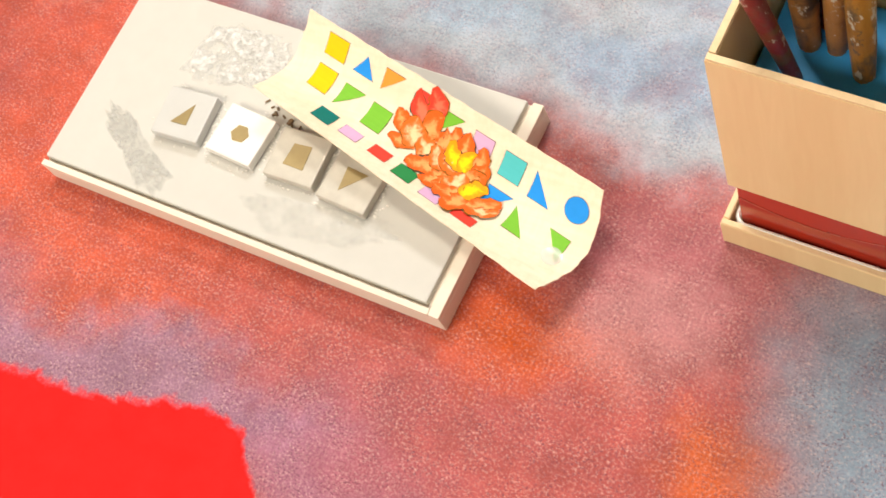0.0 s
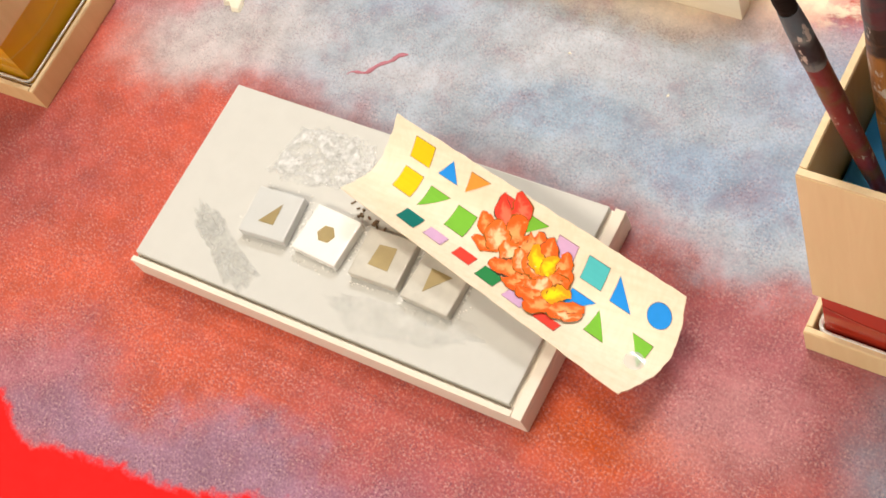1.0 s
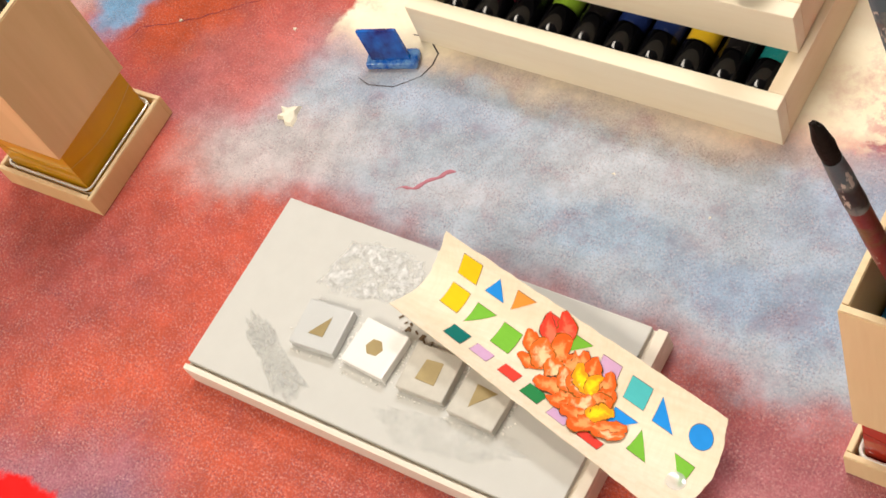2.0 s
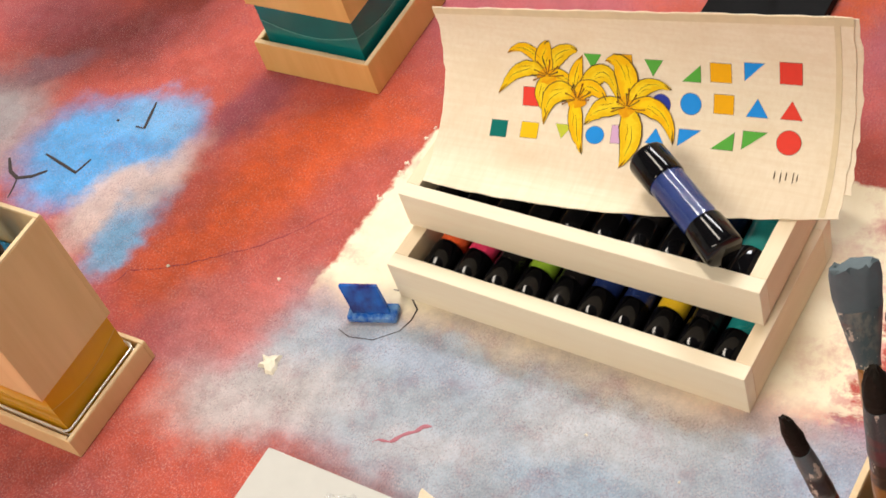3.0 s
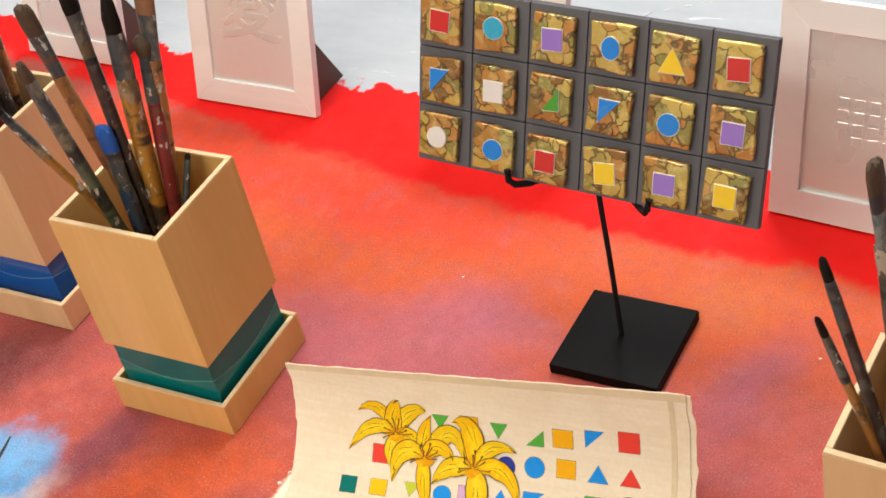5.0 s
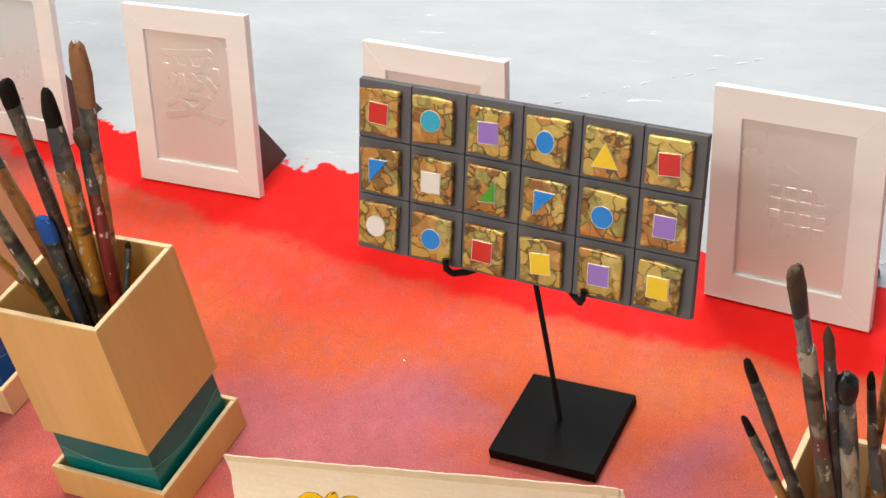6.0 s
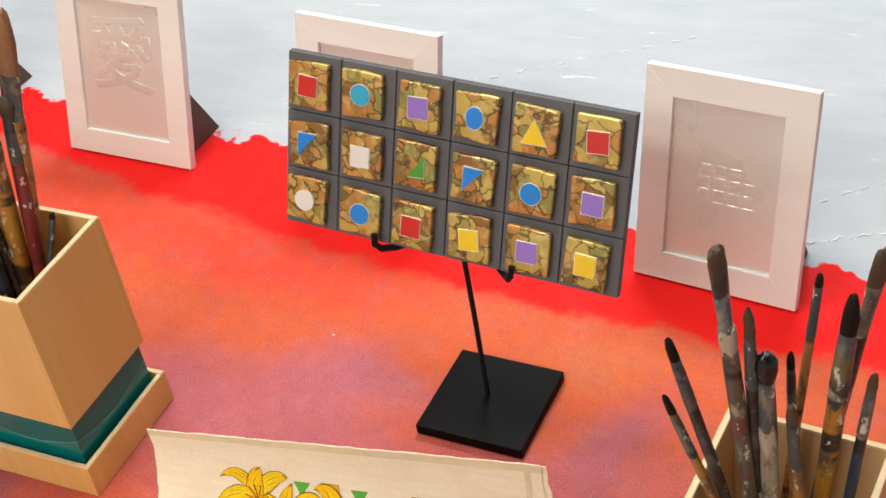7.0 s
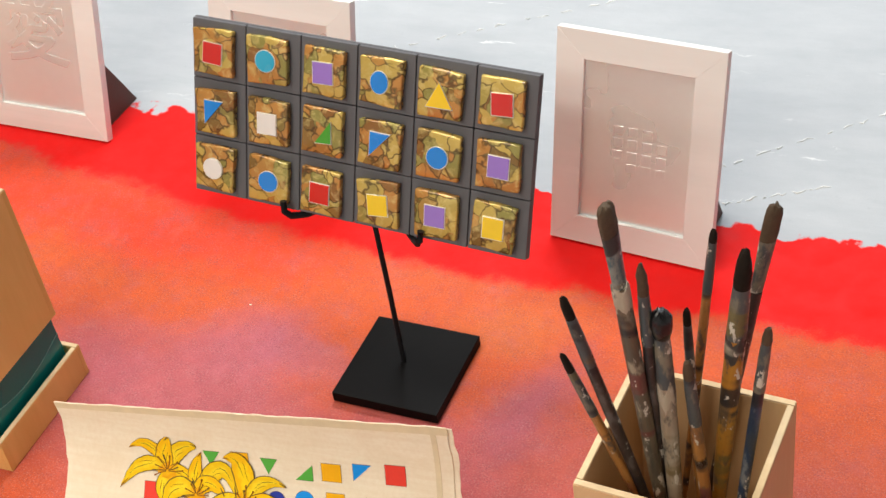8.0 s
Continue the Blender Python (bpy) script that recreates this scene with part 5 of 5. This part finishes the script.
peony_flower(((0.469, 0.759, 0.420, 0.764, 0.413, 0.921, 0.055, "R"), (0.476, 0.769, 0.485, 0.889, 0.445, 0.977, 0.062, "R"), (0.453, 0.562, 0.399, 0.587, 0.366, 0.698, 0.055, "O"), (0.461, 0.541, 0.425, 0.406, 0.380, 0.465, 0.046, "O"), (0.516, 0.610, 0.572, 0.713, 0.547, 0.816, 0.065, "O"), (0.507, 0.593, 0.472, 0.721, 0.508, 0.840, 0.068, "O"), (0.476, 0.494, 0.431, 0.590, 0.434, 0.730, 0.075, "P"), (0.528, 0.512, 0.494, 0.502, 0.467, 0.591, 0.065, "P")))
peony_flower(((0.572, 0.459, 0.521, 0.348, 0.467, 0.332, 0.059, "O"), (0.582, 0.453, 0.582, 0.271, 0.535, 0.258, 0.055, "O"), (0.588, 0.495, 0.540, 0.493, 0.519, 0.597, 0.059, "P"), (0.593, 0.423, 0.605, 0.298, 0.575, 0.276, 0.042, "O")))
peony_flower(((0.630, 0.562, 0.594, 0.700, 0.598, 0.839, 0.059, "O"), (0.634, 0.557, 0.663, 0.692, 0.646, 0.802, 0.052, "O"), (0.634, 0.534, 0.680, 0.558, 0.677, 0.691, 0.055, "O"), (0.619, 0.514, 0.575, 0.518, 0.545, 0.603, 0.059, "P"), (0.624, 0.548, 0.566, 0.591, 0.563, 0.722, 0.049, "Y"), (0.641, 0.523, 0.682, 0.501, 0.666, 0.406, 0.065, "O"), (0.633, 0.505, 0.633, 0.340, 0.587, 0.379, 0.059, "P"), (0.625, 0.525, 0.612, 0.624, 0.638, 0.719, 0.042, "Y")))
peony_flower(((0.650, 0.365, 0.641, 0.237, 0.584, 0.270, 0.049, "O"), (0.673, 0.351, 0.671, 0.168, 0.631, 0.203, 0.055, "O"), (0.665, 0.310, 0.681, 0.465, 0.721, 0.474, 0.052, "Y"), (0.695, 0.268, 0.742, 0.334, 0.763, 0.479, 0.059, "O"), (0.720, 0.277, 0.759, 0.304, 0.776, 0.404, 0.029, "P")))


part("wet_smear", flat_shape(spot("disc", 0.962, 0.340, 0.056, 0.180, 20), peony_sheet, 0.0006), WET, peony, "glistening wet smear over a green shape")


# ---- small things on the floor ----
def blue_card():
    ob = thing("blue_glass_wedge", pose(-0.2120, -0.4545, 0.0, 0, 0, 13.5), "small cobalt blue glass wedge on a hexagonal stain", "glass ornament")
    n = Nodes("cobalt_glass", 0.08)
    n.colour(n.mix(n.ramp(n.noise(48, 3), 0.38, 0.62), (0.0, 0.020, 0.19), (0.003, 0.16, 0.70)))
    n.bsdf.inputs["Coat Weight"].default_value = 0.15
    n.bsdf.inputs["Transmission Weight"].default_value = 0.25
    pale = Nodes("pale_cobalt_glass", 0.06)
    pale.colour(pale.mix(pale.ramp(pale.noise(110, 4, 0.6), 0.42, 0.60), (0.006, 0.12, 0.55), (0.16, 0.36, 0.72)))
    pale.bsdf.inputs["Transmission Weight"].default_value = 0.35
    part("foot", block(0.046, 0.018, 0.0085, 0.001, 0, 0.0003, 0.0038, 4), pale.mat, ob, "clear paler blue glass foot", None, True)
    bm = block(0.0345, 0.0045, 0.0280, 0, 0, 0, 0.0009, 2)
    for v in bm.verts:
        v.co.x -= 0.30 * v.co.z
    part("upright", bm, n.mat, ob, "leaning blue glass plate", pose(0.001, -0.002, 0.0080, -20, 0, 0))


blue_card()


def stroke(points, width, label, name="paint_mark"):
    """A thin raised dark line on the floor."""
    bm = tube([(x, y, 0.0004) for x, y in points], [width * (0.6 + 0.4 * math.sin(math.pi * i / max(1, len(points) - 1))) for i in range(len(points))], 6)
    for v in bm.verts:
        v.co.z = max(0.0002, v.co.z * 0.5)
    ob = part(name, bm, MARK, None, label)
    ob["category"] = "paint mark"


for pts, w in (
    (((-0.664, -0.361), (-0.640, -0.368), (-0.612, -0.376), (-0.606, -0.356)), 0.0018),
    (((-0.582, -0.304), (-0.571, -0.304), (-0.575, -0.286), (-0.579, -0.268)), 0.0017),
    (((-0.704, -0.376), (-0.690, -0.392), (-0.676, -0.398), (-0.660, -0.392), (-0.647, -0.381)), 0.0022),
    (((-0.676, -0.398), (-0.672, -0.410), (-0.669, -0.424)), 0.0010),
    (((-0.610, -0.300), (-0.607, -0.301)), 0.0022),
    (((-0.182, -0.463), (-0.177, -0.450), (-0.177, -0.438), (-0.192, -0.424), (-0.208, -0.424)), 0.0008),
    (((-0.182, -0.463), (-0.201, -0.478), (-0.224, -0.481), (-0.237, -0.476)), 0.0005),
):
    stroke(pts, w * (1.15 if w > 0.0009 else 1.0), "dark dried paint line on the floor")
CREASE = ink("dark_crease", (0.28, 0.055, 0.07))


def crease(points, width, material, label):
    """A low uneven ridge or drip of paint along points, wavering on its way."""
    pts = []
    for a, b in zip(points, points[1:]):
        for k in range(8):
            x, y = a[0] + (b[0] - a[0]) * k / 8, a[1] + (b[1] - a[1]) * k / 8
            pts.append((x + 0.003 * noise.noise(Vector((x * 90, y * 90, 1))), y + 0.003 * noise.noise(Vector((x * 90, y * 90, 7))), 0.0003))
    bm = tube(pts, [width * max(0.15, 0.55 + 0.9 * noise.noise(Vector((p[0] * 160, p[1] * 160, 3)))) * min(1, 0.2 + i / 5, 0.2 + (len(pts) - i) / 5) for i, p in enumerate(pts)], 6)
    for v in bm.verts:
        v.co.z = max(0.0002, v.co.z * 0.4)
    part("paint_mark", bm, material, None, label)["category"] = "paint mark"


crease(((-0.487, -0.492), (-0.474, -0.471), (-0.436, -0.456), (-0.397, -0.435), (-0.360, -0.411), (-0.327, -0.380), (-0.297, -0.343)), 0.0008, CREASE, "thin dark crease in the floor's paint")
crease(((-0.154, -0.569), (-0.139, -0.562), (-0.124, -0.550), (-0.110, -0.541)), 0.0030, ink("pink_drip", (0.44, 0.17, 0.21)), "dull pink streak of paint on the floor")


def flake(x, y, size, turn, material, label):
    bm = bmesh.new()
    rnd = random.Random(int(x * 1e4))
    n = 11
    spike = [size * rnd.choice((1.0, 0.5, 0.45, 0.7)) * rnd.uniform(0.8, 1.1) for i in range(n)]
    low = [(spike[i] * math.cos(2 * math.pi * i / n), spike[i] * math.sin(2 * math.pi * i / n), 0.0002) for i in range(n)]
    high = [(0.8 * a, 0.8 * b, size * (0.15 + 0.2 * rnd.random())) for a, b, _ in low]
    peak = [(0.3 * a, 0.3 * b, 0.36 * size) for a, b, _ in low]
    loft([low, high, peak], True, bm)
    ob = part("paint_flake", bm, material, None, label, pose(x, y, 0, 0, 0, turn))
    ob["category"] = "paint flake"


CREAM_CHIP = plain("cream_chip", (0.80, 0.74, 0.60), 0.6, 0, 0.15, 90, 0.3)
flake(-0.281, -0.526, 0.014, 20, CREAM_CHIP, "star-shaped cream flake of dried paint")
for x, y, s in ((-0.439, -0.456, 0.003), (-0.321, -0.441, 0.003), (0.012, -0.512, 0.002), (0.095, -0.530, 0.002), (-0.054, 0.020, 0.0025), (0.23, -0.30, 0.003), (0.16, -0.19, 0.003), (0.19, 0.02, 0.002), (-0.2, 0.06, 0.002)):
    flake(x, y, s, 40, CREAM_CHIP, "tiny cream speck of dried paint")

rnd = random.Random(8)
RESIDUE = plain("brown_residue", (0.16, 0.10, 0.05), 0.7, 0, 0.4, 120, 0.4)
for i in range(16):
    f = i / 15
    bx, by = -0.083 + 0.045 * f + rnd.uniform(-0.004, 0.004), -0.683 - 0.016 * f + rnd.uniform(-0.006, 0.004)
    ob = thing("paint_crumb", pose(bx, by, 0.0222, 0, 0, rnd.uniform(0, 360)), "brown crumb of dried residue on the board", "paint crumb", "crumbs by the scroll")
    part("crumb", block(rnd.uniform(0.002, 0.005), rnd.uniform(0.0012, 0.003), rnd.uniform(0.0008, 0.002), 0, 0, 0, 0.0003, 1), RESIDUE, ob)
for i in range(8):
    f = rnd.random()
    flake(-0.274 + 0.016 * f + rnd.uniform(-0.002, 0.002), -0.335 + 0.10 * f, rnd.uniform(0.0015, 0.0032), 30, CREAM_CHIP, "small cream chip beside the cream paint edge")


# ---- gold tile panel on its stand ----
stand = thing("display_stand", pose(0.004, -0.003, 0, 0, 0, -4.5), "black metal display stand on a square base", "stand")
part("base", block(0.113, 0.113, 0.012, 0, 0, 0.0005, 0.0012), BLACK_WOOD, stand)
PANEL = Matrix.Translation((-0.0094, 0.0185, 0.2777)) @ pose(0, 0, 0, 0, 0, -4.5) @ pose(0, 0, 0, -19.6, 0, 0) @ pose(0, 0, 0, 0, 2.5, 0)
inv_stand = stand.matrix_basis.inverted()


def on_panel(x, depth, z):
    return inv_stand @ PANEL @ Vector((x, depth, z))


part("post", tube([(-0.004, 0.003, 0.011), (-0.005, 0.004, 0.10), (-0.010, 0.010, 0.20), on_panel(-0.005, 0.013, -0.02)], 0.0027, 10), BLACK_STEEL, stand, "thin black steel post", None, True)
for hx, s in ((-0.062, 1), (0.067, -1)):
    part("hook", tube([on_panel(-0.005, 0.012, -0.060), on_panel(hx * 0.6, 0.0095, -0.072), on_panel(hx + s * 0.020, 0.0085, -0.083), on_panel(hx + s * 0.010, 0.002, -0.0875), on_panel(hx, -0.0085, -0.0875), on_panel(hx - s * 0.004, -0.0140, -0.082), on_panel(hx - s * 0.005, -0.0145, -0.072)], 0.0033, 8), BLACK_STEEL, stand, "bent black steel hook", None, True)

panel = thing("mosaic_panel", PANEL, "slate-grey panel with eighteen gold glass tiles", "panel")
W, H = 0.3367, 0.1674
cw, ch = W / 6, H / 3
part("back_board", block(W, 0.004, H, 0, 0.003, -H / 2, 0.0005), SLATE, panel)
for r in range(3):
    for c in range(6):
        part("grey_field", block(cw - 0.0010, 0.005, ch - 0.0010, (c - 2.5) * cw, -0.0010, (1 - r) * ch - ch / 2 + 0.0005, 0.0004, 1), SLATE, panel)
SHAPES = {k: plain(k + "_enamel", c, 0.22, 0, 0.15, 80, 0.1, 0.5) for k, c in {
    "red": (0.60, 0.018, 0.012), "blue": (0.01, 0.22, 0.72), "cyan": (0.03, 0.38, 0.60), "lilac": (0.30, 0.17, 0.58), "yellow": (0.86, 0.58, 0.01), "white": (0.78, 0.74, 0.72), "green": (0.06, 0.32, 0.02)}.items()}
LAYOUT = (
    ("square red", "disc cyan", "square lilac", "oval blue", "up yellow", "square red"),
    ("corner blue", "square white", "right green", "corner blue", "disc blue", "square lilac"),
    ("disc white", "disc blue", "square red", "square yellow", "square lilac", "square yellow"))
rnd = random.Random(3)
glass_meshes = []
for variant in range(3):
    bm = block(0.0405, 0.007, 0.0425, 0, 0, -0.02125, 0.0014, 2)
    bmesh.ops.subdivide_edges(bm, edges=[e for e in bm.edges if e.calc_length() > 0.02], cuts=3, use_grid_fill=True)
    for v in bm.verts:
        k = noise.noise_vector(v.co * 45 + Vector((variant * 9.1, 0, 0)))
        v.co.x += 0.0017 * k.x
        v.co.z += 0.0017 * k.z
        if v.co.y < 0:
            v.co.y += 0.0009 * k.y
    glass_meshes.append(bm)
meshes = []
for bm in glass_meshes:
    me = bpy.data.meshes.new("glass_tile")
    bm.normal_update()
    bm.to_mesh(me)
    bm.free()
    for poly in me.polygons:
        poly.use_smooth = True
    me.materials.append(GOLD)
    meshes.append(me)
for r, row in enumerate(LAYOUT):
    for c, what in enumerate(row):
        kind, colour = what.split()
        cx, cz = (c - 2.5) * cw - 0.002 + rnd.uniform(-0.0012, 0.0012), (1 - r) * ch + rnd.uniform(-0.0012, 0.0012)
        ob = new("gold_tile", meshes[(r * 6 + c) % 3])
        ob.parent = panel
        ob.matrix_basis = Matrix.Translation((cx, -0.0072, cz)) @ pose(0, 0, 0, 0, rnd.uniform(-2.5, 2.5), 0)
        tagged(ob, f"crackled gold glass tile with a {colour} inlay")
        sx, sz = {"disc": (0.0195, 0.0195), "oval": (0.0165, 0.020), "square": (0.019, 0.019), "up": (0.024, 0.022), "right": (0.016, 0.020), "corner": (0.019, 0.022)}[kind]
        shape = spot("disc" if kind == "oval" else kind, rnd.uniform(-0.001, 0.001), rnd.uniform(-0.002, 0.0), sx, sz, rnd.uniform(-4, 4))
        for name, grow, depth, mat in (("silver_line", 1.07, 0.0046, SILVER), ("inlay", 1.0, 0.0052, SHAPES[colour])):
            bm = loft([[(u * grow, -0.0012, v * grow) for u, v in shape], [(u * grow, -depth, v * grow) for u, v in shape]])
            bmesh.ops.recalc_face_normals(bm, faces=bm.faces[:])
            part(name, bm, mat, ob, f"{colour} enamel shape" if name == "inlay" else "")


# ---- picture frames with embossed metal plates ----
def picture_frame(x, y, turn, lean, label, emboss, w=0.187, h=0.235):
    at = pose(x, y, 0, 0, 0, turn) @ pose(0, 0, 0, -lean, 0, 0)
    ob = thing("picture_frame", at, label, "picture frame", "standing frames")
    b, t = 0.031, 0.011
    z0 = 0.0032
    for sx in (-1, 1):
        # mitred stiles
        ox, ix = sx * w / 2, sx * (w / 2 - b)
        bm = loft([[(ox, 0, z0), (ix, 0, z0 + b), (ix, t, z0 + b), (ox, t, z0)], [(ox, 0, z0 + h), (ix, 0, z0 + h - b), (ix, t, z0 + h - b), (ox, t, z0 + h)]])
        bmesh.ops.recalc_face_normals(bm, faces=bm.faces[:])
        bmesh.ops.bevel(bm, geom=bm.edges[:], offset=0.0003, segments=1, affect="EDGES")
        part("stile", bm, WASHED, ob)
    for za, zb in ((z0, z0 + b), (z0 + h, z0 + h - b)):
        bm = loft([[(-w / 2, 0, za), (-w / 2 + b, 0, zb), (-w / 2 + b, t, zb), (-w / 2, t, za)], [(w / 2, 0, za), (w / 2 - b, 0, zb), (w / 2 - b, t, zb), (w / 2, t, za)]])
        bmesh.ops.recalc_face_normals(bm, faces=bm.faces[:])
        bmesh.ops.bevel(bm, geom=bm.edges[:], offset=0.0003, segments=1, affect="EDGES")
        part("rail", bm, WASHED, ob)
    plate = part("metal_plate", block(w - 2 * b + 0.006, 0.002, h - 2 * b + 0.006, 0, 0.0058, z0 + b - 0.003), PEWTER, ob, "brushed pewter plate in the frame")
    part("back_board", block(w - 0.01, 0.0025, h - 0.01, 0, t + 0.0015, z0 + 0.005), BROWN, ob, "brown backing card")
    cz = z0 + h / 2
    if emboss == "grid":
        for r in range(4):
            for c in range(4):
                if (r, c) in ((0, 3), (3, 0)):
                    continue
                part("embossed_square", block(0.0110, 0.0006, 0.0100, (c - 1.5) * 0.0160 + 0.004, 0.0049, cz - 0.004 + (1.5 - r) * 0.0135 - 0.005, 0.0003, 1), PEWTER, plate)
    elif emboss == "sign":
        text = bpy.data.curves.new("sign", "FONT")
        text.body, text.size, text.align_x, text.align_y, text.extrude, text.bevel_depth = "\u611b", 0.105, "CENTER", "CENTER", 0.0001, 0.0009
        text.offset = 0.0008
        holder = bpy.data.objects.new("sign", text)
        scene.collection.objects.link(holder)
        deps = bpy.context.evaluated_depsgraph_get()
        me = bpy.data.meshes.new_from_object(holder.evaluated_get(deps))
        bpy.data.objects.remove(holder)
        me.materials.clear()
        me.materials.append(PEWTER)
        sign = new("embossed_character", me)
        sign.parent = plate
        sign.matrix_basis = pose(0.0, 0.0054, cz + 0.012, 90, 0, 0)
        tagged(sign, "raised written character in the metal")
    # easel wing behind
    foot_back = 0.098
    inv = at.inverted() @ pose(x, y, 0, 0, 0, turn)
    wing = [inv @ Vector(p) for p in ((w / 2 - 0.022, 0.008, 0.0006), (w / 2 - 0.022, foot_back, 0.0006), (w / 2 - 0.022, 0.046, 0.105), (w / 2 - 0.022, 0.038, 0.105))]
    bm = loft([[p for p in wing], [p + Vector((0.003, 0, 0)) for p in wing]])
    bmesh.ops.recalc_face_normals(bm, faces=bm.faces[:])
    part("easel_wing", bm, BROWN, ob, "brown card easel wing")
    return ob


picture_frame(0.1797, 0.2075, -9.2, 15.1, "whitewashed frame with a grid-embossed pewter plate", "grid", 0.1804, 0.2374)
picture_frame(-0.6044, 0.3115, -5.0, 16.7, "whitewashed frame with an embossed written character", "sign", 0.193, 0.238)
picture_frame(-0.2393, 0.2527, -8.7, 15.9, "whitewashed frame half hidden behind the tile panel", "none", 0.1893, 0.237)
picture_frame(-0.949, 0.384, -6.3, 16.0, "whitewashed frame at the end of the row", "none", 0.188, 0.235)


# ---- glossy ridges of dried paint on the bare floor ----
RIDGE = plain("white_paint_ridge", (0.82, 0.84, 0.85), 0.18, 0, 0.1, 90, 0.3)
rnd = random.Random(21)
for start, end, gap in (((-0.25, 0.540), (0.06, 0.712), 0.07), ((0.25, 0.372), (0.46, 0.530), 0.08), ((0.262, 0.308), (0.36, 0.352), 0.06)):
    a, b = Vector((*start, 0)), Vector((*end, 0))
    f = 0.0
    while f < 1:
        size = rnd.uniform(0.004, 0.020)
        g = f + size / (b - a).length
        pts = [a.lerp(b, f + (g - f) * k / 3) + Vector((rnd.uniform(-0.002, 0.002), rnd.uniform(-0.003, 0.003), 0.0003)) for k in range(4)]
        bm = tube(pts, [0.0005, rnd.uniform(0.0006, 0.0017), 0.0010, 0.0004], 6)
        for v in bm.verts:
            v.co.z = max(0.0002, v.co.z)
        part("paint_ridge", bm, RIDGE, None, "short glossy white ridge of paint on the floor")["category"] = "paint ridge"
        f = g + rnd.uniform(0.02, gap)
